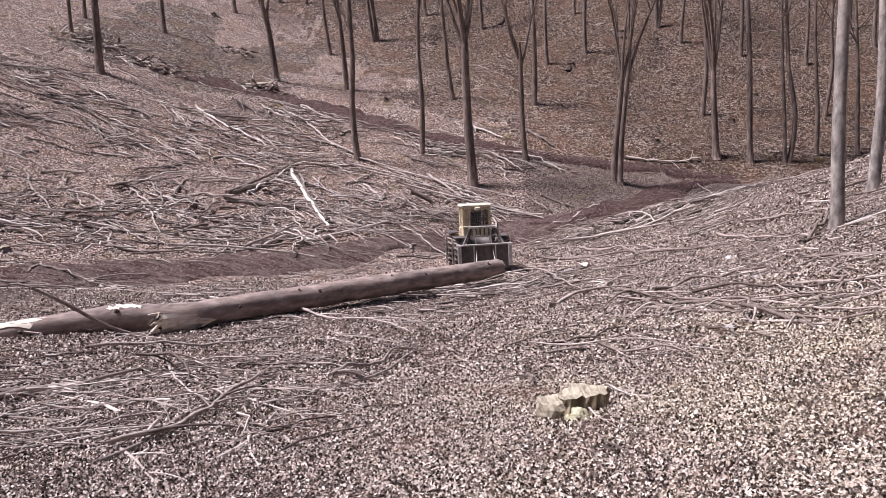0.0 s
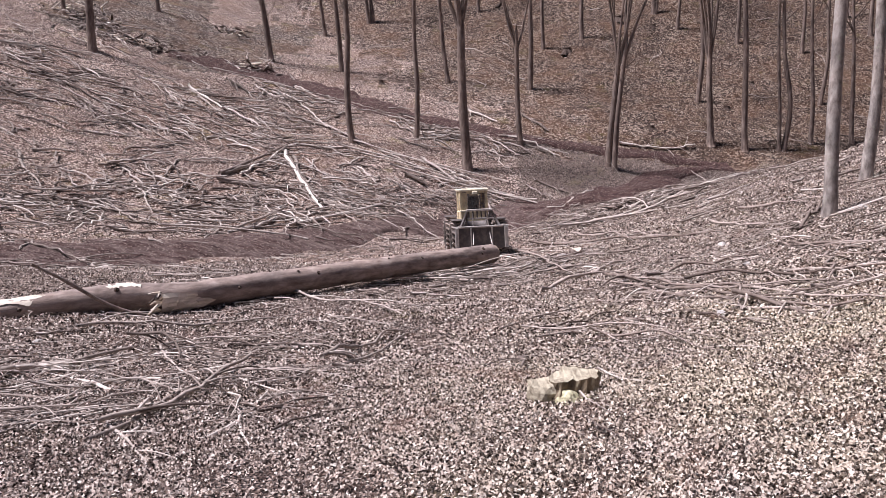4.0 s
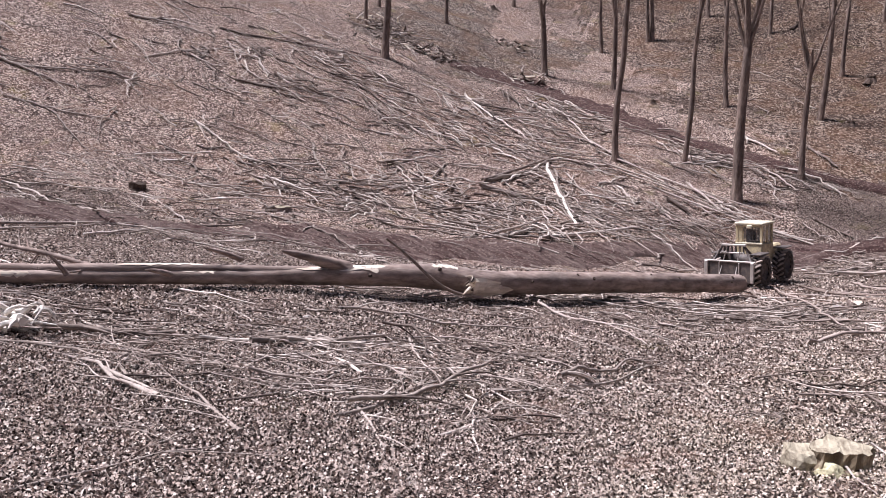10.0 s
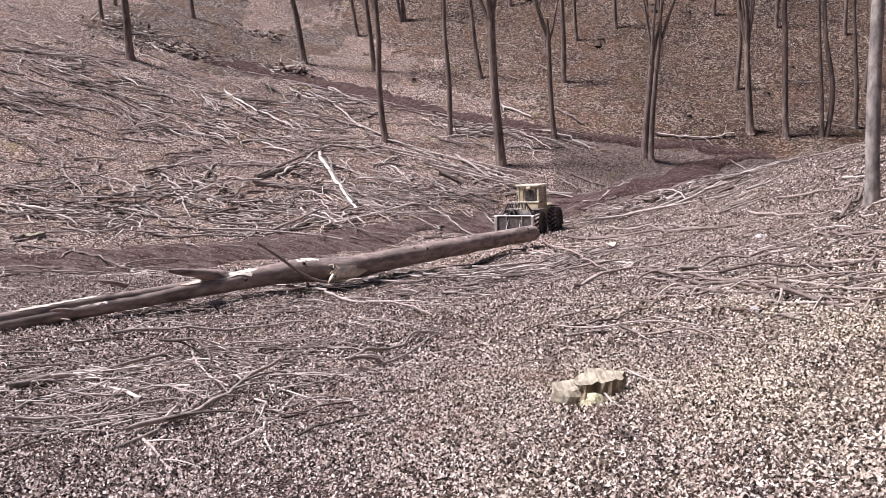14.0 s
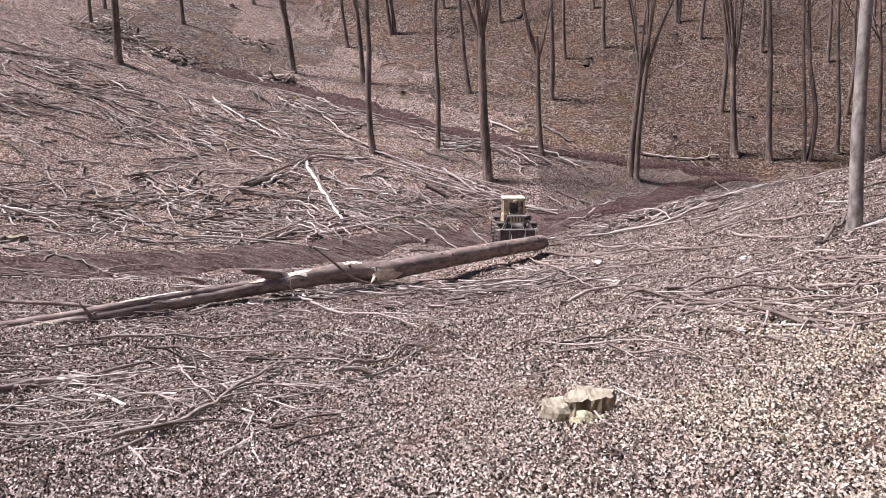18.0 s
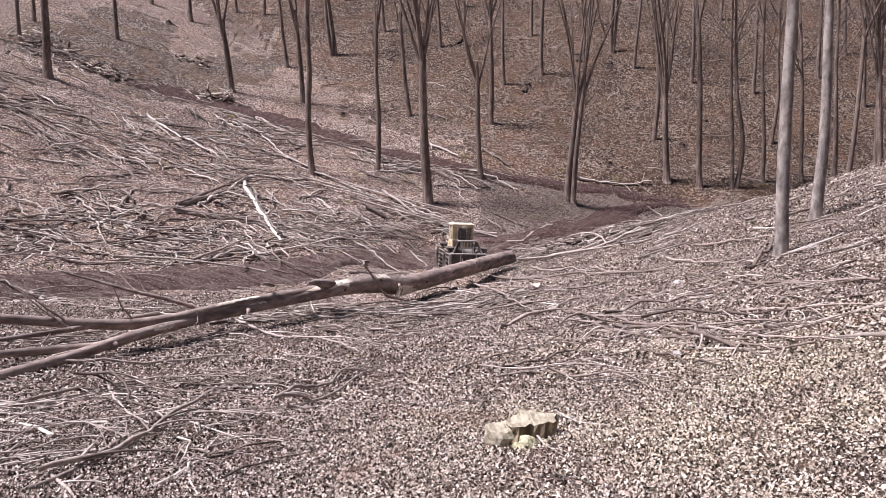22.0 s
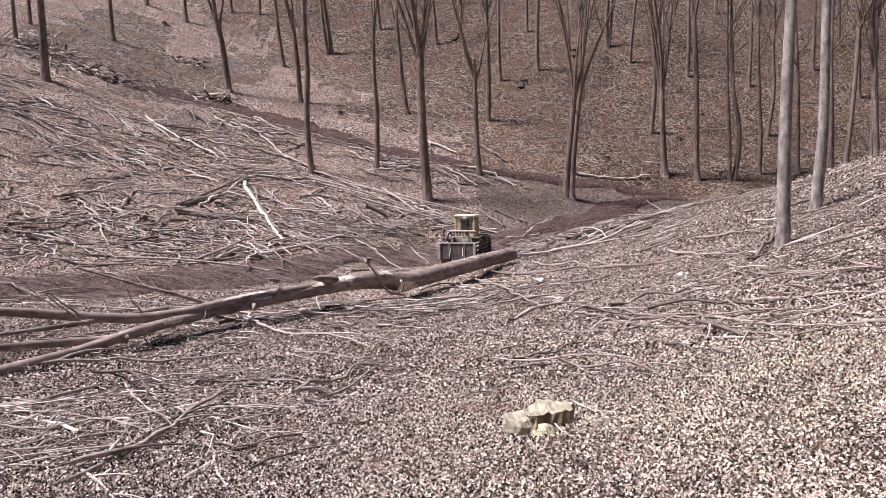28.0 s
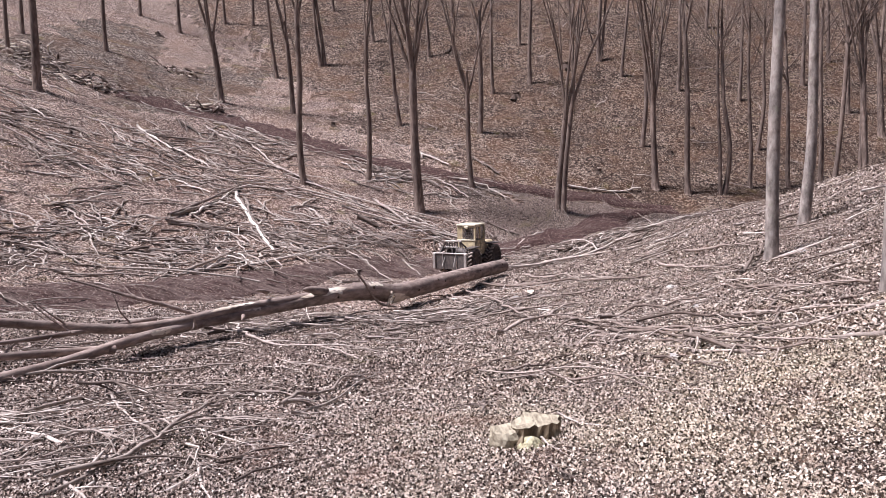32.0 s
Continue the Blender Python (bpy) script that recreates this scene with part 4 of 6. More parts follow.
BENT_ROWS += [(0.111, (4.59, 37.00), (6.95, 32.88), (8.22, 28.77), (9.58, 25.21)),
    (0.088, (0.77, 28.76), (2.77, 29.04), (4.47, 27.23)),
    (0.059, (3.46, 35.84), (4.05, 24.76), (4.31, 20.61), (5.21, 18.32)),
    (0.093, (2.58, 35.08), (2.82, 24.99)),
    (0.070, (2.80, 20.12), (4.33, 21.63), (5.91, 23.86)),
    (0.117, (4.76, 21.29), (5.08, 19.47), (4.96, 16.92), (5.40, 15.39), (5.56, 13.94)),
    (0.058, (5.56, 13.94), (5.91, 12.67), (5.81, 11.59)),
    (0.062, (5.33, 19.07), (6.17, 19.71), (7.11, 18.72), (7.80, 18.22)),
    (0.061, (5.36, 17.97), (6.01, 16.03), (6.54, 14.29), (7.06, 13.41)),
    (0.048, (5.77, 17.39), (6.45, 17.43), (7.09, 15.84), (7.89, 13.68)),
    (0.052, (5.82, 14.09), (5.97, 12.52), (6.40, 11.07))]
BENT_ROWS += [(0.057, (6.87, 13.69), (7.77, 13.47)),
    (0.046, (8.59, 16.42), (7.07, 13.37)),
    (0.049, (6.09, 14.92), (5.33, 12.97)),
    (0.037, (4.60, 12.96), (5.01, 12.28), (5.13, 11.35)),
    (0.030, (1.26, 14.88), (2.40, 15.91), (3.31, 16.68)),
    (0.026, (1.66, 14.76), (2.71, 13.77), (3.92, 12.60)),
    (0.027, (1.89, 13.95), (3.26, 14.14), (3.93, 13.90)),
    (0.029, (1.91, 14.52), (3.20, 14.78), (4.23, 16.00)),
    (0.030, (2.78, 13.46), (3.83, 11.79), (4.21, 10.71)),
    (0.030, (1.29, 11.34), (1.48, 12.54), (1.73, 13.47)),
    (0.020, (1.69, 8.45), (1.89, 7.36))]
BENT_ROWS += [(0.020, (2.29, 10.49), (2.83, 9.60)),
    (0.022, (1.75, 9.54), (2.01, 8.41)),
    (0.053, (8.93, 18.94), (9.12, 17.37), (9.12, 15.83)),
    (0.080, (6.92, 38.54), (8.71, 28.57)),
    (0.035, (-2.37, 9.54), (-1.82, 10.17), (-1.40, 10.46)),
    (0.067, (-1.88, 11.97), (-1.63, 13.80), (-1.08, 15.01), (-0.77, 16.07)),
    (0.023, (-2.02, 8.84), (-1.48, 9.58), (-1.02, 9.85)),
    (0.027, (-2.85, 10.86), (-2.22, 11.43)),
    (0.041, (-2.74, 14.54), (-1.61, 14.19))]


def branch_paths(rng, length, dia, twigs, bend=0.06, forks=2, crook=0.005):
    n = max(5, min(14, int(length / 0.35)))
    u = np.linspace(0, 1, n)
    a, b = rng.uniform(-1, 1, 2)
    pts = np.zeros((n, 3))
    pts[:, 0] = u * length
    pts[:, 1] = length * bend * (a * np.sin(np.pi * u) + 0.6 * b * np.sin(2 * np.pi * u)) + rng.normal(size=n) * crook * length * (u > 0) * (u < 1)
    pts[:, 2] = 0.02 + dia * 0.35 + np.abs(rng.normal(size=n)) * 0.010 * min(length, 4)
    rad = dia / 2 * (1.05 - 0.6 * u)
    main = (pts, rad)
    side = []
    for _ in range(twigs):
        k = rng.integers(1, n - 1)
        s = rng.choice([-1, 1])
        ang = rng.uniform(0.35, 0.9) * s
        ln = length * rng.uniform(0.12, 0.42)
        m = 5
        t = np.linspace(0, 1, m)
        q = np.stack([pts[k, 0] + ln * t * math.cos(ang), pts[k, 1] + ln * t * math.sin(ang) + 0.08 * ln * rng.normal() * t * t, pts[k, 2] + ln * rng.uniform(-0.02, 0.22) * t * (1.25 - t)], -1)
        side.append((q, np.linspace(rad[k] * 0.65, max(0.005, rad[k] * 0.25), m)))
        for _ in range(forks):
            j = rng.integers(1, m)
            g = ang + rng.uniform(-0.9, 0.9)
            l2 = ln * rng.uniform(0.25, 0.55)
            tt = np.linspace(0, 1, 4)
            w = np.stack([q[j, 0] + l2 * tt * math.cos(g), q[j, 1] + l2 * tt * math.sin(g), q[j, 2] + l2 * rng.uniform(-0.05, 0.2) * tt], -1)
            side.append((w, np.linspace(max(0.005, rad[k] * 0.3), 0.004, 4)))
    return main, side


def lay(path, x, y, turn, lift=0.0):
    """Lays a branch built flat along +x onto the ground."""
    pts, rad = path
    c, s = math.cos(turn), math.sin(turn)
    X, Y = x + pts[:, 0] * c - pts[:, 1] * s, y + pts[:, 0] * s + pts[:, 1] * c
    return np.stack([X, Y, ground(X, Y) + pts[:, 2] + lift], -1), rad


def bark_of(x, y, dia):
    """Grey bleached wood on the slash, brown bark on the leafy bank."""
    if x > 1.5 and y > 11 and y < 90:
        return M_BROWN
    return M_POLE if dia > 0.1 or (x < 0.5 and y < 16 and dia > 0.055) else M_STICK


def build_branch(x0, y0, x1, y1, dia, k, crook=0.007, label=""):
    rng = np.random.default_rng(900 + k)
    length = math.hypot(x1 - x0, y1 - y0)
    turn = math.atan2(y1 - y0, x1 - x0)
    dia = min(max(dia * 0.75, 0.026), 0.26)
    if rng.random() < 0.3 and dia < 0.12:
        x0, y0, turn = x1, y1, turn + math.pi
    main, side = branch_paths(rng, length, dia, int(rng.integers(2, 6)), 0.05, 2, crook)
    origin = Vector((x0, y0, gz(x0, y0)))
    m = lay(main, x0, y0, turn)
    m = (m[0] - np.array(origin), m[1])
    v, f = tubes([m], 9, True, 0.05, k)
    ob = new("fallen_branch", mesh_of("fallen_branch", v, f, bark_of(x0, y0, dia)))
    ob.location = origin
    sd = [lay(q, x0, y0, turn) for q in side]
    sd = [(p - np.array(origin), r) for p, r in sd]
    for q in sd:
        v, f = tubes([q], 5, False)
        part("twig", mesh_of("twig", v, f, bark_of(x0, y0, 0)), ob)
    what = "thick bleached branch with side twigs on the leaf litter" if dia > 0.12 else "thin crooked grey branch lying on the leaf litter"
    tagged(ob, label or what, "branch", "felled branches")


for k, row in enumerate(BRANCH_ROWS):
    build_branch(*row, k)


def build_bent(dia, *corners):
    """A crooked branch through a few places on the ground, tapering, with side twigs."""
    k = 5000 + int(abs(corners[0][0] * 91 + corners[0][1] * 37))
    rng = np.random.default_rng(k)
    p = np.array(corners)
    s = np.r_[0, np.cumsum(np.hypot(*np.diff(p, axis=0).T))]
    length = s[-1]
    n = max(6, min(26, int(length / 0.3)))
    t = np.linspace(0, length, n)
    q = np.stack([np.interp(t, s, p[:, 0]), np.interp(t, s, p[:, 1])], -1)
    q[1:-1] = (q[:-2] + 2 * q[1:-1] + q[2:]) / 4
    q[1:-1] += rng.normal(size=(n - 2, 2)) * 0.016 * min(length, 3)
    dia = min(max(dia * ((1.25 if corners[0][0] > 1.5 else 1.05) if dia < 0.09 else 0.85), 0.026), 0.32)
    rad = dia / 2 * (1.15 - 0.6 * t / length) * (1 + 0.12 * rng.normal(size=n))
    hop = np.abs(np.interp(t, np.linspace(0, length, 5), rng.normal(size=5))) * min(0.12, 0.03 * length)
    z = ground(q[:, 0], q[:, 1])
    z = np.maximum(z, np.convolve(np.pad(z, 2, "edge"), np.ones(5) / 5, "valid")) + rad * 0.7 + hop + (0.03 if corners[0][1] < 20 else 0.0)
    path = np.stack([q[:, 0], q[:, 1], z], -1)
    origin = Vector((*corners[0], gz(*corners[0])))
    path -= np.array(origin)
    v, f = tubes([(path, rad)], 9, True, 0.05, k)
    ob = new("fallen_branch", mesh_of("fallen_branch", v, f, bark_of(*corners[0], dia)))
    ob.location = origin
    for _ in range(int(rng.integers(3, 8))):
        i = int(rng.integers(1, n - 1))
        d = path[min(i + 1, n - 1)] - path[i - 1]
        a = math.atan2(d[1], d[0]) + rng.choice([-1, 1]) * rng.uniform(0.35, 1.0)
        ln = length * rng.uniform(0.10, 0.32)
        m = np.linspace(0, 1, 6)
        bow = rng.normal() * 0.25
        x, y = path[i, 0] + ln * m * np.cos(a + bow * m), path[i, 1] + ln * m * np.sin(a + bow * m)
        fall = ground(x + origin.x, y + origin.y) - origin.z
        tw = np.stack([x, y, np.maximum(fall + 0.02, path[i, 2] * (1 - m) + (fall + 0.05) * m + ln * 0.25 * m * (1 - m))], -1)
        v, f = tubes([(tw, np.linspace(rad[i] * 0.7, max(0.007, rad[i] * 0.28), 6))], 5, False)
        part("twig", mesh_of("twig", v, f, bark_of(*corners[0], 0)), ob)
    what = "thick bleached crooked branch with side twigs on the leaf litter" if dia > 0.12 else "crooked grey branch with side twigs on the leaves"
    tagged(ob, what, "branch", "felled branches")


for row in BENT_ROWS:
    build_bent(*row)


def build_pole(x0, y0, x1, y1, dia, lift):
    """A long straight pole thrown across the slash, on top of the other branches."""
    k = 7000 + int(abs(x0 * 53 + y0 * 29))
    rng = np.random.default_rng(k)
    n = 12
    u = np.linspace(0, 1, n)
    x, y = x0 + (x1 - x0) * u + 0.04 * rng.normal(size=n), y0 + (y1 - y0) * u + 0.04 * rng.normal(size=n)
    z = ground(x, y)
    line = np.polyval(np.polyfit(u, z, 2), u)
    z = line + max(0.0, float((z - line).max())) + dia * 0.4 + lift
    origin = Vector((x0, y0, gz(x0, y0)))
    path = np.stack([x, y, z], -1) - np.array(origin)
    rad = dia / 2 * (1.1 - 0.45 * u) * (1 + 0.05 * rng.normal(size=n))
    v, f = tubes([(path, rad)], 10, True, 0.05, k)
    ob = new("cut_pole", mesh_of("cut_pole", v, f, M_POLE if dia > 0.22 else M_LOG if dia > 0.2 else M_STICK if dia > 0.14 else M_PALE))
    ob.location = origin
    for _ in range(int(rng.integers(2, 5))):
        i = int(rng.integers(2, n - 1))
        a = math.atan2(y1 - y0, x1 - x0) + rng.choice([-1, 1]) * rng.uniform(0.5, 1.1)
        ln = rng.uniform(0.25, 0.8)
        m = np.linspace(0, 1, 4)
        tw = np.stack([path[i, 0] + ln * m * math.cos(a), path[i, 1] + ln * m * math.sin(a), path[i, 2] + 0.25 * ln * m], -1)
        v, f = tubes([(tw, np.linspace(rad[i] * 0.4, 0.012, 4))], 5, False)
        part("twig", mesh_of("twig", v, f, M_STICK), ob)
    tagged(ob, "long pale cut pole lying across the slash" if dia > 0.2 else "long thin pale pole lying down the slope", "pole", "cut poles")


for row in ((-10.1, 51.6, -6.4, 43.2, 0.23, 0.10), (-9.8, 51.0, -7.2, 45.6, 0.17, 0.16), (-13.0, 46.4, -10.1, 52.9, 0.21, 0.12), (-13.0, 45.6, -6.3, 46.5, 0.16, 0.10), (-9.9, 37.5, -8.4, 42.7, 0.16, 0.15), (-7.8, 39.7, -3.2, 46.0, 0.15, 0.12),
            (-13.3, 36.8, -6.4, 37.8, 0.13, 0.12), (-6.8, 54.5, 3.3, 51.0, 0.12, 0.08), (-5.6, 53.6, 4.4, 50.3, 0.11, 0.1), (-9.4, 58.6, -0.8, 52.1, 0.12, 0.08), (-3.1, 51.8, 6.7, 50.2, 0.13, 0.08),
            (-2.0, 51.0, -0.6, 50.5, 0.28, 0.05), (-7.6, 56.3, 1.0, 52.4, 0.10, 0.1), (-4.2, 54.2, 5.0, 51.9, 0.10, 0.1)):
    build_pole(*row)


def clear_of_trails(rng, x, y, turn, ln):
    """Whether a stick laid there leaves the wheel tracks free; a few stray ones do not."""
    if rng.random() < (0.40 if x < 9 else 0.06):
        return True
    c, s = math.cos(turn), math.sin(turn)
    px, py = np.array([x, x + c * ln / 2, x + c * ln]), np.array([y, y + s * ln / 2, y + s * ln])
    return min(near_line(px, py, TRAIL_LOW)[0].min(), near_line(px, py, TRAIL_HIGH)[0].min()) > 1.9


def brush(name, label, seed, count, place, lengths, dias, heading, spread, lift=0.25, twigs=(1, 4), mat=M_STICK):
    """A tangle of lopped sticks too many to count, laid over a stretch of ground."""
    rng = np.random.default_rng(seed)
    paths = []
    for _ in range(count):
        x, y = place(rng)
        ln, d = rng.uniform(*lengths), rng.uniform(*dias)
        main, side = branch_paths(rng, ln, d * 1.2, int(rng.integers(*twigs)), 0.16, 1, 0.034)
        turn = heading + rng.normal() * spread * (2.2 if rng.random() < 0.3 else 1.0) + 0.9 * float(vnoise(x / 3.2, y / 3.2, 21))
        if rng.random() > 0.55 + 0.9 * float(vnoise(x / 2.6, y / 2.6, 22)) or not clear_of_trails(rng, x, y, turn, ln):
            continue
        up = rng.random() ** 3 * lift
        for q in [main] + side:
            paths.append(lay(q, x, y, turn, up))
    v, f = tubes(paths, 4, False)
    ob = new(name, mesh_of(name, v, f, mat))
    tagged(ob, label, "brushwood", kind="stuff")


def strip(x0, y0, x1, y1, wide):
    """Places spread about a line on the plan."""
    def place(rng):
        t = rng.random()
        return x0 + (x1 - x0) * t + rng.normal() * wide, y0 + (y1 - y0) * t + rng.normal() * wide
    return place


def patch(x0, x1, y0, y1):
    return lambda rng: (rng.uniform(x0, x1), rng.uniform(y0, y1))


def ground_pose(x, y, turn, lift=0.0):
    """A pose on the ground, tilted with the slope, turned by radians about its normal."""
    e = 0.6
    n = Vector((gz(x - e, y) - gz(x + e, y), gz(x, y - e) - gz(x, y + e), 2 * e)).normalized()
    a = Vector((math.cos(turn), math.sin(turn), 0))
    a = (a - n * a.dot(n)).normalized()
    c = n.cross(a)
    m = Matrix((a, c, n)).transposed().to_4x4()
    m.translation = (x, y, gz(x, y) + lift)
    return m


def branch_kind(seed, length, dia, twigs):
    """One lopped branch along +x, to be laid about."""
    rng = np.random.default_rng(seed)
    main, side = branch_paths(rng, length, dia, twigs, 0.09, 1, 0.02)
    v, f = tubes([main], 7, True, 0.05, seed)
    ob = new("lopped_branch", mesh_of("lopped_branch", v, f, M_POLE))
    for q in side:
        v, f = tubes([q], 4, False)
        part("twig", mesh_of("twig", v, f, M_STICK), ob)
    return tagged(ob, "pale lopped branch lying on the cleared slope", "branch", "lopped branches")


def scatter(seed, count, place, heading, spread, kinds):
    rng = np.random.default_rng(seed)
    for _ in range(count):
        x, y = place(rng)
        turn = heading + rng.normal() * spread + 0.8 * float(vnoise(x / 3.2, y / 3.2, 21))
        if not clear_of_trails(rng, x, y, turn, 3.0):
            continue
        m = ground_pose(x, y, turn, 0.02 + 0.25 * rng.random() ** 3)
        k = int(rng.integers(len(kinds)))
        if kinds[k][1]:
            copy_thing(kinds[k][0], m)
        else:
            kinds[k][0].matrix_basis = m
            kinds[k][1] = True


LONG = [[branch_kind(300 + k, 2.2 + 0.5 * k, 0.07 + 0.010 * k, 5), False] for k in range(6)]
SHORT = [[branch_kind(320 + k, 1.2 + 0.3 * k, 0.065 + 0.01 * k, 3), False] for k in range(5)]
scatter(51, 60, strip(-18, 38, -4, 46, 2.6), -0.6, 0.7, LONG)
scatter(52, 60, strip(-32, 50, -8, 57, 4.0), -0.12, 0.30, LONG)
scatter(53, 40, patch(-42, -18, 36, 60), -0.1, 0.35, LONG)
scatter(54, 26, strip(7, 42.5, 17, 48.5, 1.0), 0.75, 0.35, LONG)
scatter(55, 40, strip(-30, 66, -22, 66, 1.2), 0.2, 1.2, SHORT)
scatter(56, 26, strip(-18, 68, -14.5, 69, 0.7), 1.2, 0.8, SHORT)
scatter(57, 24, strip(-8, 46, 6, 49, 1.3), -0.35, 0.3, LONG)
scatter(58, 22, strip(-14, 66, 8, 58, 1.4), -0.35, 0.3, LONG)
scatter(59, 26, patch(-28, -13, 21, 33), 0.1, 0.4, LONG)
scatter(60, 34, patch(10, 28, 20, 40), 0.2, 0.6, SHORT)

def strew(seed, count, place, lengths, dias, heading, spread, label):
    """Crooked branches laid one by one where the bank lies near."""
    rng = np.random.default_rng(seed)
    for k in range(count):
        x, y = place(rng)
        ln, a = rng.uniform(*lengths), heading + rng.normal() * spread
        build_branch(x, y, x + ln * math.cos(a), y + ln * math.sin(a), rng.uniform(*dias), 1000 * seed + k, 0.024, label)


strew(2, 46, patch(-10, -2.5, 8.5, 14.5), (0.7, 2.4), (0.03, 0.065), 0.35, 0.7, "crooked brown branch lopped off in the leaves")
strew(3, 40, patch(-15, -6, 6.5, 13), (0.8, 2.8), (0.03, 0.08), 0.1, 0.8, "crooked lopped branch on the near bank")
strew(4, 30, strip(3, 20, 13, 19, 2.0), (0.8, 2.6), (0.03, 0.06), 0.15, 0.6, "long lopped crown branch on the bank")
strew(5, 26, patch(-4, 8, 11, 18), (0.7, 2.2), (0.02, 0.05), 0.15, 0.7, "thin lopped branch on the leaf litter")
brush("brushwood", "lopped twigs piled in the leaves", 1, 330, patch(-11, -2.5, 9, 15), (0.3, 1.3), (0.014, 0.034), 0.25, 0.9, 0.12, mat=M_BROWN)
brush("brushwood", "thin twigs scattered over the leaf litter", 2, 210, patch(-4, 9, 11, 20), (0.3, 1.3), (0.011, 0.028), 0.1, 0.9, 0.08, mat=M_BROWN)
brush("brushwood", "thin lopped twigs strewn on the bank", 3, 90, strip(3, 20, 13, 19, 2.2), (0.5, 1.8), (0.015, 0.04), 0.1, 0.6, 0.15, mat=M_BROWN)
brush("brushwood", "long lopped branches beside the trail", 4, 240, strip(-7, 23, 4, 27, 1.5), (0.8, 3.0), (0.022, 0.07), 0.5, 0.4, 0.2)
brush("brushwood", "lopped twigs and branches along the dragged log", 17, 200, strip(-11, 17, 1, 23, 1.6), (0.4, 2.0), (0.02, 0.05), 0.45, 0.6, 0.12)
brush("brushwood", "dense tangle of lopped branches on the cleared slope", 5, 700, strip(-22, 36, -2, 47, 3.4), (0.5, 2.4), (0.05, 0.13), -0.4, 0.9, 0.4, (0, 3))
brush("brushwood", "lopped branches lying down the cleared slope", 6, 420, strip(-34, 50, -8, 57, 4.0), (0.7, 3.4), (0.05, 0.135), -0.12, 0.35, 0.3, (0, 3))
brush("brushwood", "lopped branches lying down the upper slope", 7, 420, patch(-48, -16, 36, 64), (0.7, 3.0), (0.04, 0.105), -0.1, 0.45, 0.25, (0, 3))
brush("brushwood", "heap of lopped branches beside the trail junction", 8, 330, strip(6, 42.5, 17, 48.5, 1.1), (0.6, 2.4), (0.045, 0.11), 0.75, 0.5, 0.3, (0, 3), mat=M_BROWN)
brush("brushwood", "branches along the foot of the wooded slope", 9, 260, strip(-8, 46, 6, 49, 1.5), (1.0, 4.0), (0.03, 0.08), -0.35, 0.4, 0.3)
brush("brushwood", "pale split sticks heaped at the head of the gully", 10, 220, strip(-30, 66, -22, 66, 1.3), (0.6, 2.0), (0.05, 0.12), 0.2, 1.2, 0.8)
brush("brushwood", "branches heaped on the left bank of the valley", 12, 460, patch(-30, -14, 20, 34), (0.8, 3.0), (0.02, 0.06), 0.15, 0.6, 0.25)
brush("brushwood", "twigs strewn on the near bank", 13, 220, patch(-16, -6, 6, 14), (0.4, 1.6), (0.012, 0.03), 0.4, 0.9, 0.12)
brush("brushwood", "fallen twigs on the right spur", 14, 190, patch(9, 28, 18, 42), (0.5, 2.0), (0.015, 0.05), 0.2, 0.7, 0.15, mat=M_BROWN)
brush("brushwood", "fallen branches on the wooded hillside", 15, 150, patch(-20, 45, 58, 100), (0.8, 3.0), (0.03, 0.08), 0.2, 0.9, 0.15)
brush("brushwood", "sticks pressed into the mud of the trail", 20, 380, strip(-13, 28, 2, 46, 1.0), (0.3, 1.7), (0.015, 0.045), 0.95, 0.6, 0.05)
brush("brushwood", "pale sticks strewn over the trail behind the machine", 21, 240, strip(4, 48.5, 13, 50.5, 0.9), (0.4, 1.8), (0.03, 0.08), 0.2, 0.9, 0.15, (0, 3))
brush("brushwood", "lopped branches beside the gully trail", 16, 240, strip(-16, 65, 6, 57.5, 1.4), (1.0, 4.0), (0.06, 0.13), -0.4, 0.35, 0.35, (0, 2))


# ---- splintered root plate and stones ----
def build_root():
    rng = np.random.default_rng(77)
    x, y = -9.9, 8.75
    root = new("uprooted_stump")
    root.location = (x, y, gz(x, y))
    v, f = tubes([(np.array([(0.1, 0.3, 0.05), (0.0, 0.1, 0.25), (-0.1, -0.05, 0.45)]), np.array([0.14, 0.12, 0.06]))], 14, True, 0.2, 1)
    part("core", mesh_of("core", v, f, M_ROOTWOOD, False), root)
    for k in range(26):
        a = rng.uniform(0, 6.28)
        p = limb_path(rng, (0.35 * rng.normal(), 0.2 * rng.normal(), rng.uniform(0.05, 0.3)), (math.cos(a), math.sin(a), rng.uniform(-0.2, 1.0)), rng.uniform(0.25, 0.8), rng.uniform(0.03, 0.08), 5, -1.0, 0.3)
        v, f = tubes([p], 6, True, 0.08, k)
        part("splinter", mesh_of("splinter", v, f, M_ROOTWOOD, False), root)
    tagged(root, "pale splintered root stump torn from the ground", "stump")


build_root()


def build_leaning(x, y, dx, dy, rise, dia, seed):
    """A dead branch that stands half upright out of the slash."""
    rng = np.random.default_rng(seed)
    ob = new("leaning_branch")
    ob.location = (x, y, gz(x, y))
    main = limb_path(rng, (0, 0, -0.05), (dx, dy, rise), math.sqrt(dx * dx + dy * dy + rise * rise), dia / 2, 8, 0.1, 0.10)
    v, f = tubes([main], 7, True, 0.05, seed)
    part("stem", mesh_of("stem", v, f, M_STICK), ob)
    for tw in twigs_along(rng, main, 5, 0.5, dia * 0.22, 0.3, 0.3, 0):
        v, f = tubes([tw], 5, False)
        part("twig", mesh_of("twig", v, f, M_STICK), ob)
    tagged(ob, "dead grey branch leaning up out of the slash", "branch")


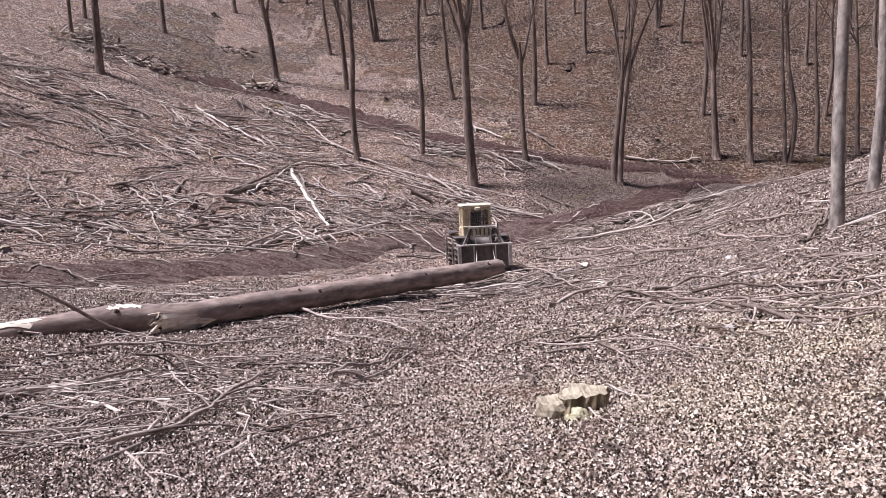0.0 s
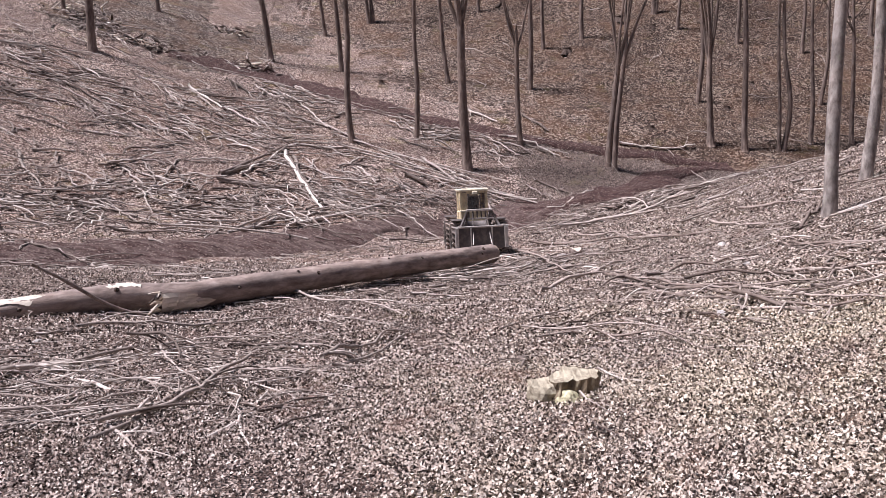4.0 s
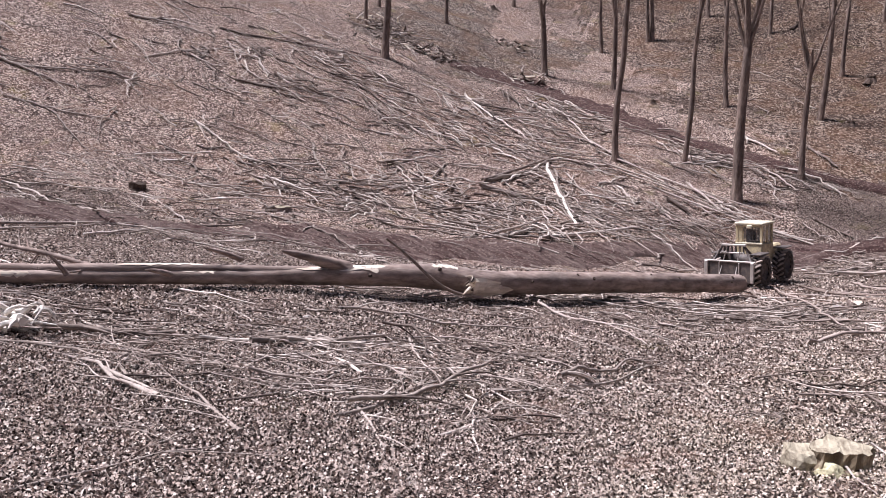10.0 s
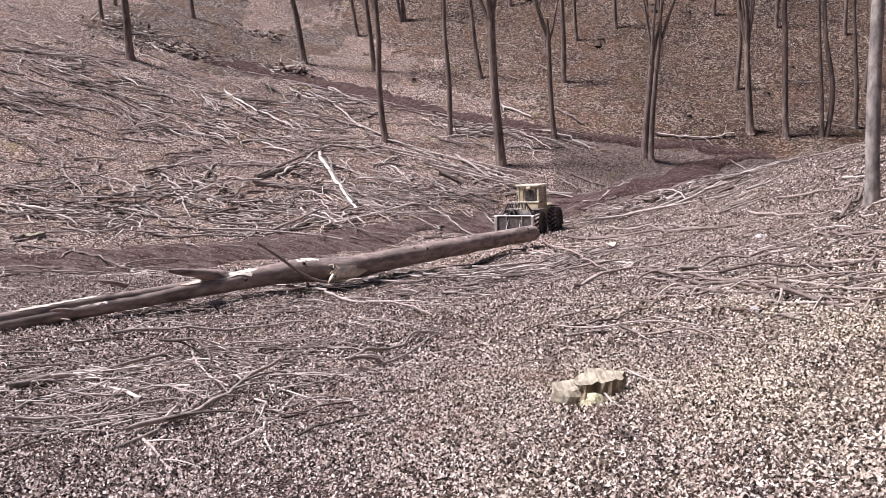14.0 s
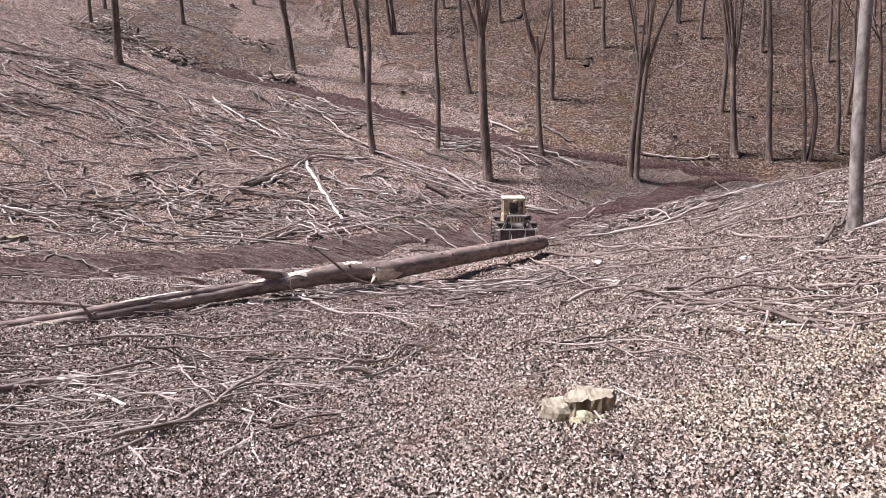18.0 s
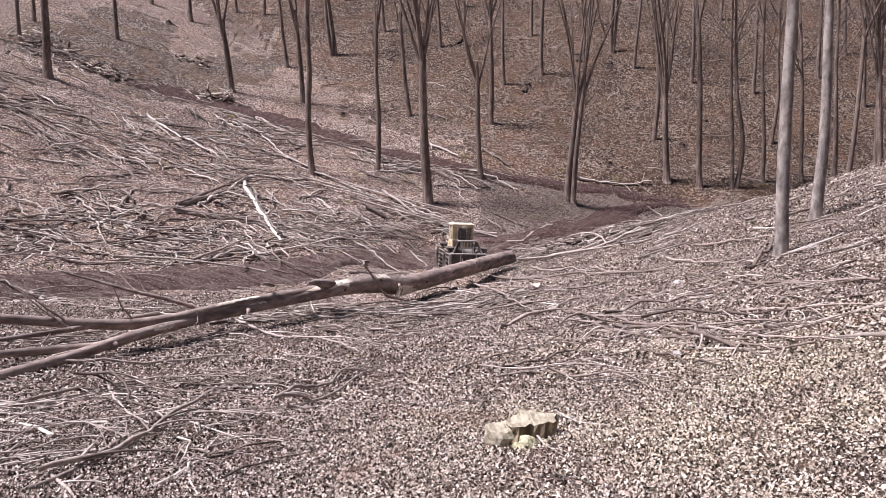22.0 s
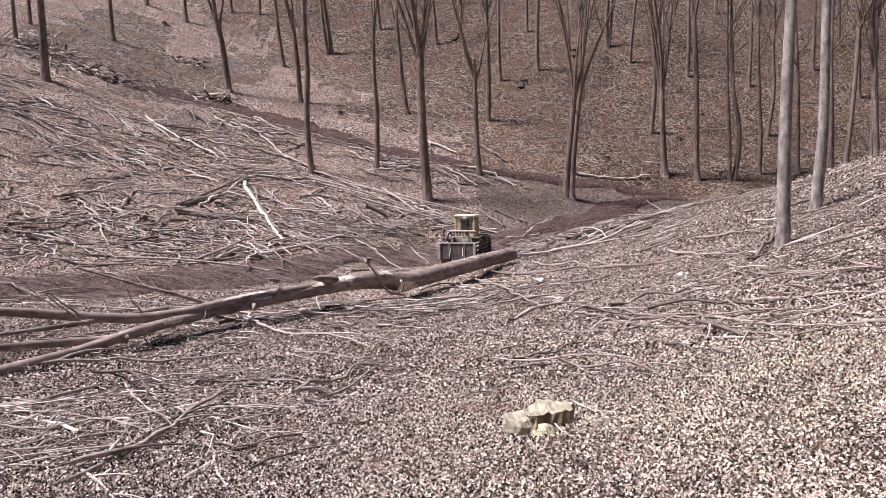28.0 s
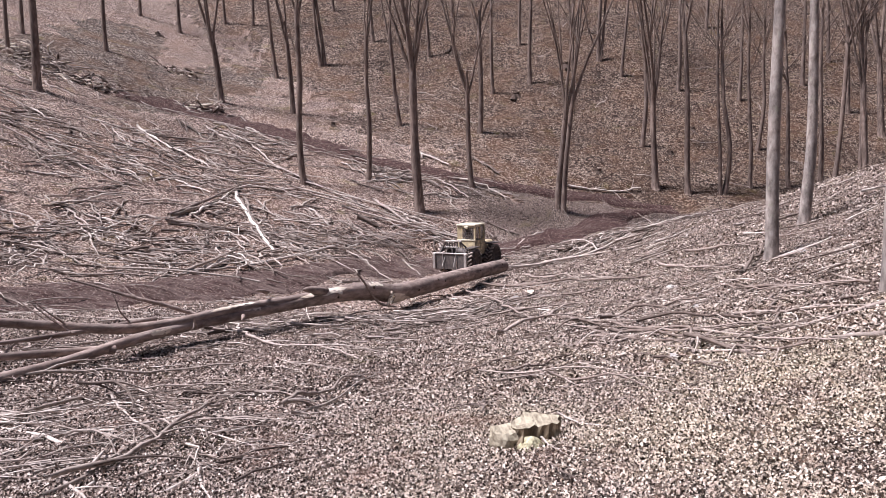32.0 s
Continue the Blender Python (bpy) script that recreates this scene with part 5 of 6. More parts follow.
build_leaning(-4.83, 22.97, -0.30, 0.17, 1.08, 0.07, 40)
build_leaning(-5.49, 23.12, -0.26, 0.18, 0.71, 0.04, 41)
build_leaning(13.08, 54.08, -0.68, 0.73, 0.89, 0.05, 42)
build_leaning(6.62, 55.12, 0.68, 0.47, 1.21, 0.06, 43)
build_leaning(16.42, 57.02, -0.27, 0.70, 1.04, 0.05, 44)
build_leaning(-11.66, 47.58, 0.25, 0.56, 1.34, 0.05, 45)
build_leaning(-17.05, 39.07, -0.22, 0.37, 1.08, 0.05, 46)
build_leaning(-10.13, 54.91, 0.11, 0.59, 0.98, 0.06, 47)
build_leaning(-16.58, 40.81, -0.02, 0.47, 0.78, 0.05, 48)
build_leaning(11.97, 39.03, -0.04, 0.44, 0.67, 0.06, 49)

def build_stone(x, y, s, seed):
    rng = np.random.default_rng(seed)
    bm = bmesh.new()
    bmesh.ops.create_icosphere(bm, subdivisions=2, radius=1)
    for v in bm.verts:
        v.co *= 1 + 0.14 * rng.normal()
        v.co = Vector((v.co.x * s, v.co.y * s * 0.7, v.co.z * s * 0.45))
    ob = new("stone", from_bm("stone", bm, M_STONE))
    ob.location = (x, y, gz(x, y) + s * 0.12)
    ob.rotation_euler = (0, 0, rng.uniform(0, 6))
    tagged(ob, "pale flat stone lying among the leaves", "stone", "stones in the litter")


for k, (sx, sy, s) in enumerate(((5.03, 13.1, 0.14), (-7.6, 14.1, 0.13), (8.6, 22.6, 0.18), (4.9, 29.2, 0.2), (-3.2, 27.0, 0.12), (12.0, 21.3, 0.2), (-2.0, 9.0, 0.06), (7.5, 18.0, 0.12), (0.6, 26.5, 0.14))):
    build_stone(sx, sy, s, 40 + k)


# ---- felled beech dragged by the machine: butt at the origin, crown towards -y ----
def curve(points, n):
    p = np.array(points, float)
    s = np.r_[0, np.cumsum(np.linalg.norm(np.diff(p[:, :3], axis=0), axis=1))]
    t = np.linspace(0, s[-1], n)
    q = np.stack([np.interp(t, s, p[:, k]) for k in range(4)], -1)
    for _ in range(3):
        q[1:-1] = (q[:-2] + 2 * q[1:-1] + q[2:]) / 4
    return q[:, :3], q[:, 3]


def build_log():
    rng = np.random.default_rng(12)
    log = new("felled_beech")
    stem = curve([(0, 0, 0.37, 0.37), (0.05, -3, 0.38, 0.355), (0.2, -7, 0.40, 0.35), (0.3, -11, 0.37, 0.345), (0.28, -13.6, 0.34, 0.36), (0.24, -14.3, 0.34, 0.36), (-0.02, -14.5, 0.40, 0.36), (-0.12, -15.2, 0.44, 0.37), (-0.28, -16.2, 0.42, 0.30), (-0.40, -18, 0.36, 0.25), (-0.45, -19.8, 0.30, 0.195), (-0.50, -21.8, 0.25, 0.16), (-0.53, -24, 0.22, 0.145), (-0.35, -26.5, 0.24, 0.125), (0.05, -28.8, 0.28, 0.11), (0.35, -33, 0.35, 0.11), (0.6, -37, 0.45, 0.04)], 110)
    v, f = tubes([stem], 20, False, 0.03, 3)
    part("trunk", mesh_of("trunk", v, f, M_LOG), log)
    ang = np.linspace(0, 2 * np.pi, 20, endpoint=False)
    verts = [(0.365 * math.cos(a), 0.02 + 0.03 * rng.normal(), 0.37 + 0.365 * math.sin(a)) for a in ang] + [(0, 0.05, 0.37)]
    part("cut_face", mesh_of("cut_face", verts, [(s, (s + 1) % 20, 20) for s in range(20)], M_CUT, False), log, "dirty sawn butt face")
    limbs = [curve([(-0.44, -17.6, 0.39, 0.22), (-0.48, -18.7, 0.39, 0.18), (-0.54, -20.5, 0.41, 0.145), (-0.60, -22.5, 0.41, 0.13), (-0.60, -24, 0.37, 0.128), (-0.58, -25.6, 0.32, 0.135), (-0.85, -26.8, 0.31, 0.125), (-1.63, -28.4, 0.38, 0.11), (-2.8, -31.5, 0.5, 0.08), (-3.6, -35, 0.6, 0.03)], 40),
             curve([(-0.1, -27.3, 0.24, 0.10), (-0.55, -29, 0.24, 0.09), (-0.95, -31.5, 0.30, 0.06), (-1.3, -34, 0.35, 0.03)], 18),
             curve([(-0.6, -24.0, 0.42, 0.06), (-1.2, -24.7, 0.58, 0.052), (-1.8, -25.3, 0.60, 0.045), (-2.5, -25.8, 0.66, 0.038), (-3.2, -26.3, 0.66, 0.02)], 14),
             curve([(-0.95, -25.2, 0.34, 0.07), (-1.05, -27.5, 0.28, 0.065), (-1.25, -31, 0.3, 0.03)], 14)]
    for k, l in enumerate(limbs):
        v, f = tubes([l], 12, True, 0.03, k)
        part("limb", mesh_of("limb", v, f, M_LOG), log)
    # torn end of the first length: a pale splintered face that shows on the near, lower side
    verts, faces, n = [], [], 11
    for i in range(n):
        yy = -14.42 + 1.45 * i / (n - 1)
        half = 0.85 * (1 - (i / (n - 1)) ** 2) + 0.06
        for j in range(7):
            g = -0.35 + half * (j / 3 - 1)
            rr = 0.388 + 0.014 * rng.normal() + 0.05 * (i == 0)
            verts.append((0.26 + rr * math.cos(g), yy + 0.05 * rng.normal(), 0.34 + rr * math.sin(g)))
    for i in range(n - 1):
        for j in range(6):
            faces.append((i * 7 + j, i * 7 + j + 1, (i + 1) * 7 + j + 1, (i + 1) * 7 + j))
    part("torn_face", mesh_of("torn_face", verts, faces, M_PEELED, False), log, "pale splintered wood at the break in the trunk")
    for k in range(12):
        g = rng.uniform(-1.2, 0.7)
        p = np.array([0.25 + 0.34 * math.cos(g), -14.35 - rng.uniform(0, 0.25), 0.34 + 0.34 * math.sin(g)])
        d = np.array([rng.uniform(0.02, 0.14), -rng.uniform(0.1, 0.35), rng.uniform(-0.16, 0.06)])
        v, f = tubes([(np.stack([p - d * 0.4, p + d * 0.4, p + d]), np.array([0.05, 0.035, 0.006]))], 5, True, 0.2, k)
        part("splinter", mesh_of("splinter", v, f, M_PEELED if k % 4 else M_ROTTEN, False), log, "torn wood at the break in the trunk")
    for p0, p1, p2, r in (((-0.45, -17.9, 0.52), (-0.3, -18.9, 0.80), (-0.05, -20.0, 1.0), 0.17), ((-0.9, -20.6, 0.62), (-0.7, -21.2, 0.85), (-0.6, -21.7, 0.92), 0.06), ((-0.2, -22.5, 0.36), (0.1, -22.9, 0.52), (0.25, -23.2, 0.54), 0.06), ((-0.1, -24.6, 0.36), (0.0, -24.8, 0.6), (0.05, -25.0, 0.78), 0.045)):
        m = np.linspace(0, 1, 6)[:, None]
        pts = np.array(p0) * (1 - m) ** 2 + 2 * np.array(p1) * m * (1 - m) + np.array(p2) * m ** 2
        v, f = tubes([(pts, r * np.array([1.25, 1.0, 0.85, 0.7, 0.5, 0.12]))], 8, True, 0.12, 2)
        part("broken_branch", mesh_of("broken_branch", v, f, M_LOG), log)
    v, f = tubes([curve([(0.2, -17.25, 1.46, 0.03), (0.33, -16.6, 1.10, 0.042), (0.38, -15.95, 0.56, 0.048), (0.5, -15.1, 0.08, 0.045), (0.75, -14.2, 0.02, 0.03)], 12)], 7, True, 0.1, 5)
    part("snapped_branch", mesh_of("snapped_branch", v, f, M_BROWN), log, "thin snapped branch leaning over the trunk")
    # branch scars on the smooth bark
    for yy, g, r in ((-0.9, 0.9, 0.07), (-1.1, 0.35, 0.05), (-4.6, 0.7, 0.05), (-6.2, 1.1, 0.04), (-9.4, 0.6, 0.06), (-10.1, 1.0, 0.05), (-12.2, 0.3, 0.045), (-15.3, 0.8, 0.06), (-17.4, 0.2, 0.05)):
        cx, cz, cr = (float(np.interp(-yy, -stem[0][:, 1], c)) for c in (stem[0][:, 0], stem[0][:, 2], stem[1]))
        d = np.array([math.cos(g), 0, math.sin(g)])
        c = np.array([cx, yy, cz])
        v, f = tubes([(np.stack([c + d * cr * 0.9, c + d * (cr + 0.015), c + d * (cr + 0.03)]), np.array([r * 1.25, r, r * 0.6]))], 9, True, 0.12, int(-yy * 10))
        part("branch_scar", mesh_of("branch_scar", v, f, M_ROTTEN), log, "dark branch scar on the bark")
    for (pts, rad), a, b, turn0, turn1 in ((stem, -16.8, -19.4, 0.75, 2.1), (stem, -14.7, -15.5, 0.9, 1.5), (limbs[0], -21.6, -23.6, 0.9, 1.7), (stem, -20.9, -22.4, 0.9, 1.9), (stem, -25.2, -26.0, 0.2, 1.2)):
        verts, faces, n = [], [], 14
        for i in range(n):
            yy = a + (b - a) * i / (n - 1)
            cx, cz, cr = (float(np.interp(-yy, -pts[:, 1], c)) for c in (pts[:, 0], pts[:, 2], rad))
            grow = min(1.0, 3.0 * math.sin(math.pi * (i + 0.15) / (n - 0.7))) * rng.uniform(0.55, 1.1)
            slide = 0.18 * rng.normal()
            for j in range(7):
                mid = (turn0 + turn1) / 2
                g = mid + slide + (turn1 - turn0) * (j / 6 - 0.5) * grow * (1 + 0.05 * rng.normal())
                rr = cr * 1.015 + 0.005
                verts.append((cx + rr * math.cos(g), yy, cz + rr * math.sin(g)))
        for i in range(n - 1):
            for j in range(6):
                faces.append((i * 7 + j, i * 7 + j + 1, (i + 1) * 7 + j + 1, (i + 1) * 7 + j))
        part("peeled_patch", mesh_of("peeled_patch", verts, faces, M_PEELED), log, "bare pale wood where bark was torn off")
    tw = []
    for l in limbs:
        tw += twigs_along(rng, l, 5, 1.6, 0.03, 0.3, 0.15, 1)
    v, f = tubes([(np.maximum(p, [-99, -99, 0.05]), r) for p, r in tw], 4, False)
    tagged(part("crown", mesh_of("crown", v, f, M_LOG), log), kind="stuff")
    return tagged(log, "long felled beech trunk with torn bark and forked crown", "log")


felled = build_log()


# ---- forestry skidder: +y ahead, +x to its right ----
def build_wheel(skidder, x, y):
    wheel = new("wheel")
    wheel.parent = skidder
    R, w = 0.74, 0.56
    prof = [(0.40, -w * 0.42), (0.55, -w * 0.5), (0.66, -w * 0.46), (0.69, -w * 0.3), (0.70, 0.0), (0.69, w * 0.3), (0.66, w * 0.46), (0.55, w * 0.5), (0.40, w * 0.42)]
    v, f = lathe(prof, 36)
    part("tyre", mesh_of("tyre", v, f, M_TYRE), wheel)
    bm = bmesh.new()
    for k in range(18):
        for s in (-1, 1):
            a = 2 * math.pi * (k + 0.5 * (s > 0)) / 18
            m = Matrix.Rotation(a, 4, "X") @ Matrix.Translation((s * w * 0.25, 0, R - 0.03)) @ Matrix.Rotation(s * 0.6, 4, "Z")
            r = bmesh.ops.create_cube(bm, size=1, matrix=m @ Matrix.Diagonal((w * 0.52, 0.075, 0.09, 1)))
    part("tread", from_bm("tread", bm, M_LUG), wheel, "mud-caked tread lugs")
    v, f = lathe([(0.0, 0.10), (0.12, 0.12), (0.14, 0.06), (0.30, 0.04), (0.36, 0.18), (0.41, 0.2), (0.41, -0.2), (0.36, -0.18), (0.30, -0.04), (0.14, -0.06), (0.12, -0.12), (0.0, -0.10)], 24)
    part("rim", mesh_of("rim", v, f, M_STEEL), wheel, "mud-caked wheel rim")
    wheel.matrix_basis = pose(x, y, R)
    return wheel


def build_skidder():
    sk = new("forestry_skidder")
    # frames
    part("rear_frame", boxes("rear_frame", [(0, -1.45, 0.78, 0.95, 2.3, 0.42), (0, -1.5, 0.55, 1.3, 0.3, 0.28)], M_STEEL), sk)
    part("front_frame", boxes("front_frame", [(0, 1.1, 0.80, 0.9, 2.2, 0.40), (0, 1.25, 0.62, 1.3, 0.3, 0.28)], M_STEEL), sk)
    v, f = tubes([(np.array([(0, -0.2, 0.5), (0, -0.2, 1.1)]), np.array([0.2, 0.2]))], 14)
    part("centre_joint", mesh_of("centre_joint", v, f, M_STEEL), sk)
    # cab
    part("cab_body", boxes("cab_body", [(0, 0.15, 1.40, 1.26, 1.30, 0.95)], M_YELLOW, 0.04), sk)
    for px in (-0.575, 0.575):
        for py in (-0.44, 0.74):
            part("cab_post", boxes("cab_post", [(px, py, 2.30, 0.12, 0.11, 0.9)], M_YELLOW), sk)
        part("centre_post", boxes("centre_post", [(px, 0.2, 2.30, 0.07, 0.09, 0.9)], M_YELLOW), sk)
    part("roof", boxes("roof", [(0, 0.15, 2.81, 1.36, 1.42, 0.12)], M_ROOF, 0.05), sk, "bleached pale yellow roof")
    pane = part("rear_window", boxes("rear_window", [(0.12, -0.44, 2.28, 0.78, 0.015, 0.74)], M_GLASS, 0), sk, "dusty rear window")
    pane.visible_shadow = False
    part("rear_panel", boxes("rear_panel", [(-0.42, -0.45, 2.28, 0.22, 0.04, 0.84)], M_YELLOW, 0.01), sk)
    part("window_header", boxes("window_header", [(0.12, -0.45, 2.70, 0.86, 0.04, 0.1)], M_YELLOW, 0.01), sk)
    pane = part("windscreen", boxes("windscreen", [(0, 0.74, 2.28, 1.04, 0.015, 0.84)], M_GLASS, 0), sk, "dusty windscreen")
    pane.visible_shadow = False
    for px in (-0.575, 0.575):
        for py, wy in ((-0.12, 0.48), (0.46, 0.42)):
            pane = part("side_window", boxes("side_window", [(px, py, 2.32, 0.015, wy, 0.74)], M_GLASS, 0), sk, "dusty side window")
            pane.visible_shadow = False
        part("door", boxes("door", [(px * 1.12, 0.45, 1.45, 0.03, 0.56, 0.75)], M_YELLOW), sk)
        part("door_handle", boxes("door_handle", [(px * 1.16, 0.27, 1.62, 0.03, 0.14, 0.03)], M_STEEL), sk)
    part("window_rail", boxes("window_rail", [(0, -0.49, 1.88, 1.28, 0.08, 0.08)], M_ROOF), sk)
    for k in range(6):
        part("window_bar", boxes("window_bar", [(-0.2 + 0.125 * k, -0.47, 2.28, 0.025, 0.025, 0.74)], M_STEEL, 0), sk)
    for k in range(4):
        part("cross_bar", boxes("cross_bar", [(0.12, -0.485, 2.03 + 0.16 * k, 0.78, 0.02, 0.02)], M_STEEL, 0), sk)
    part("work_lamp", boxes("work_lamp", [(0.05, -0.56, 2.68, 0.26, 0.10, 0.15)], M_ROOF, 0.03), sk, "pale work lamp under the roof edge")
    part("seat_cushion", boxes("seat_cushion", [(0, -0.02, 1.98, 0.50, 0.48, 0.14)], M_TYRE, 0.04), sk, "worn dark driver's seat")
    part("seat_back", boxes("seat_back", [(0, -0.26, 2.28, 0.48, 0.10, 0.50)], M_TYRE, 0.04), sk)
    v, f = tubes([(np.array([(0, 0.62, 1.86), (0, 0.42, 2.14)]), np.array([0.03, 0.025]))], 8)
    part("steering_column", mesh_of("steering_column", v, f, M_STEEL), sk)
    turn = np.linspace(0, 2 * np.pi, 19)
    v, f = tubes([(np.stack([0.19 * np.cos(turn), 0.42 + 0.15 * np.sin(turn), 2.15 + 0.11 * np.sin(turn)], -1), np.full(19, 0.018))], 6, False)
    part("steering_wheel", mesh_of("steering_wheel", v, f, M_STEEL), sk)
    # bonnet
    part("bonnet", boxes("bonnet", [(0, 1.55, 1.32, 0.95, 1.45, 0.70)], M_YELLOW, 0.08), sk)
    part("radiator_grille", boxes("radiator_grille", [(0, 2.29, 1.30, 0.82, 0.04, 0.55)], M_STEEL), sk)
    for k in range(5):
        part("grille_bar", boxes("grille_bar", [(0, 2.32, 1.08 + 0.1 * k, 0.82, 0.02, 0.03)], M_EDGE, 0), sk)
    v, f = tubes([(np.array([(0.38, 1.2, 1.6), (0.38, 1.2, 2.5), (0.38, 1.12, 2.62)]), np.array([0.06, 0.06, 0.055]))], 10)
    part("exhaust_pipe", mesh_of("exhaust_pipe", v, f, M_STEEL), sk)
    for px in (-0.92, 0.92):
        part("front_mudguard", boxes("front_mudguard", [(px, 1.25, 1.58, 0.5, 1.1, 0.05)], M_STEEL), sk)
        part("step", boxes("step", [(px * 0.85, 0.1, 0.75, 0.26, 0.45, 0.04)], M_STEEL), sk)
    # winch, arch and fairlead
    v, f = tubes([(np.array([(-0.42, -1.1, 1.2), (0.42, -1.1, 1.2)]), np.array([0.26, 0.26]))], 18)
    part("winch_drum", mesh_of("winch_drum", v, f, M_STEEL), sk)
    for s in (-1, 1):
        part("winch_housing", boxes("winch_housing", [(s * 0.5, -1.1, 1.18, 0.12, 0.7, 0.62)], M_STEEL), sk)
    for s in (-1, 1):
        v, f = tubes([(np.array([(s * 0.88, -2.35, 1.22), (s * 0.50, -2.15, 1.95)]), np.array([0.055, 0.055]))], 8)
        part("arch_leg", mesh_of("arch_leg", v, f, M_STEEL), sk)
        v, f = tubes([(np.array([(s * 0.50, -2.15, 1.90), (s * 0.46, -1.0, 1.3)]), np.array([0.05, 0.05]))], 8)
        part("arch_brace", mesh_of("arch_brace", v, f, M_STEEL), sk)
        v, f = tubes([(np.array([(s * 0.30, -2.2, 1.85), (s * 0.36, -2.75, 0.85), (s * 0.40, -2.9, 0.55)]), np.array([0.022, 0.022, 0.022]))], 6)
        part("winch_cable", mesh_of("winch_cable", v, f, M_EDGE), sk, "bright worn steel cable")
    part("fairlead_beam", boxes("fairlead_beam", [(0, -2.15, 1.98, 1.12, 0.14, 0.09)], M_EDGE), sk, "worn fairlead beam")
    part("lower_beam", boxes("lower_beam", [(0, -2.15, 1.62, 1.0, 0.12, 0.07)], M_EDGE), sk)
    for k in range(6):
        part("guide_roller", boxes("guide_roller", [(-0.45 + 0.18 * k, -2.15, 1.80, 0.06, 0.1, 0.32)], M_STEEL, 0.02), sk)
    # butt plate
    part("butt_plate", boxes("butt_plate", [(0, -2.62, 0.80, 2.1, 0.06, 0.92)], M_STEEL), sk, "dark scraped steel butt plate")
    part("top_rail", boxes("top_rail", [(0, -2.62, 1.29, 2.36, 0.14, 0.07)], M_EDGE), sk, "worn bright top rail")
    for s in (-1, 1):
        part("side_flange", boxes("side_flange", [(s * 1.06, -2.68, 0.82, 0.16, 0.10, 0.9)], M_EDGE), sk, "worn bright side flange")
        part("plate_rib", boxes("plate_rib", [(s * 0.45, -2.67, 0.82, 0.05, 0.06, 0.86)], M_EDGE), sk)
        part("rear_mudguard", boxes("rear_mudguard", [(s * 0.92, -1.5, 1.55, 0.5, 1.0, 0.05)], M_STEEL), sk)
    wheels = [build_wheel(sk, x, y) for x in (-0.95, 0.95) for y in (-1.5, 1.25)]
    tagged(sk, "old yellow forestry skidder with cab, winch and butt plate", "skidder")
    return sk, wheels


skidder, wheels = build_skidder()


# ---- leaf litter: single leaves where the ground lies near ----
def build_leaves(name, count, d0, d1, seed, size, label):
    rng = np.random.default_rng(seed)
    a = rng.uniform(radians(-64), radians(44), count)
    d = d0 * (d1 / d0) ** rng.random(count) if d1 > 15 else np.sqrt(rng.uniform(d0 * d0, d1 * d1, count))
    x, y = d * np.sin(a), d * np.cos(a)
    keep = np.ones(count, bool)
    for line, half in ((TRAIL_LOW, 1.7), (TRAIL_HIGH, 1.4)):
        dist, _ = near_line(x, y, line)
        keep &= (dist > half * rng.uniform(0.6, 1.25, count)) & ((dist > half * rng.uniform(0.95, 1.3, count)) | (x < 8))
    slash = np.clip((-1 - x) / 5, 0, 1) * np.clip((y - 30) / 8, 0, 1)
    keep &= rng.random(count) > 0.55 * slash
    thin = 0.45 * np.clip((x - 1) / 3, -1.1, 1) + vnoise(x / 1.6, y / 1.6, 9) + 0.5 * vnoise(x / 0.6, y / 0.6, 10)
    keep &= rng.random(count) < np.clip(0.75 + 0.5 * thin, 0.15, 1)
    x, y = x[keep], y[keep]
    n = len(x)
    z = ground(x, y) + rng.uniform(0.002, 0.065, n)
    for line, half, high in ((TRAIL_LOW, 0.9, 0.2), (TRAIL_HIGH, 0.7, 0.2)):
        dist, _ = near_line(x, y, line)
        z += np.where(dist < half, high + 0.02, 0)
    t, tilt, roll = rng.uniform(0, 2 * np.pi, n), rng.normal(0, 0.65, n), rng.normal(0, 0.6, n)
    ln = size * rng.uniform(0.6, 1.25, n)
    wd = ln * rng.uniform(0.28, 0.42, n)
    ux, uy, uz = np.cos(t) * np.cos(tilt), np.sin(t) * np.cos(tilt), np.sin(tilt)
    vx, vy, vz = -np.sin(t) * np.cos(roll), np.cos(t) * np.cos(roll), np.sin(roll)
    P = np.stack([x, y, z], -1)
    U, V = np.stack([ux, uy, uz], -1), np.stack([vx, vy, vz], -1)
    curl = np.stack([np.zeros(n), np.zeros(n), rng.uniform(-0.012, 0.02, n)], -1)
    corners = np.stack([P - U * ln[:, None] * 0.5, P + V * wd[:, None] + curl, P + U * ln[:, None] * 0.5, P - V * wd[:, None] + curl], 1)
    quads = np.arange(4 * n).reshape(n, 4)
    ob = new(name, big_mesh(name, corners.reshape(-1, 3), quads, M_LEAF, False))
    tagged(ob, label, "leaves", kind="stuff")


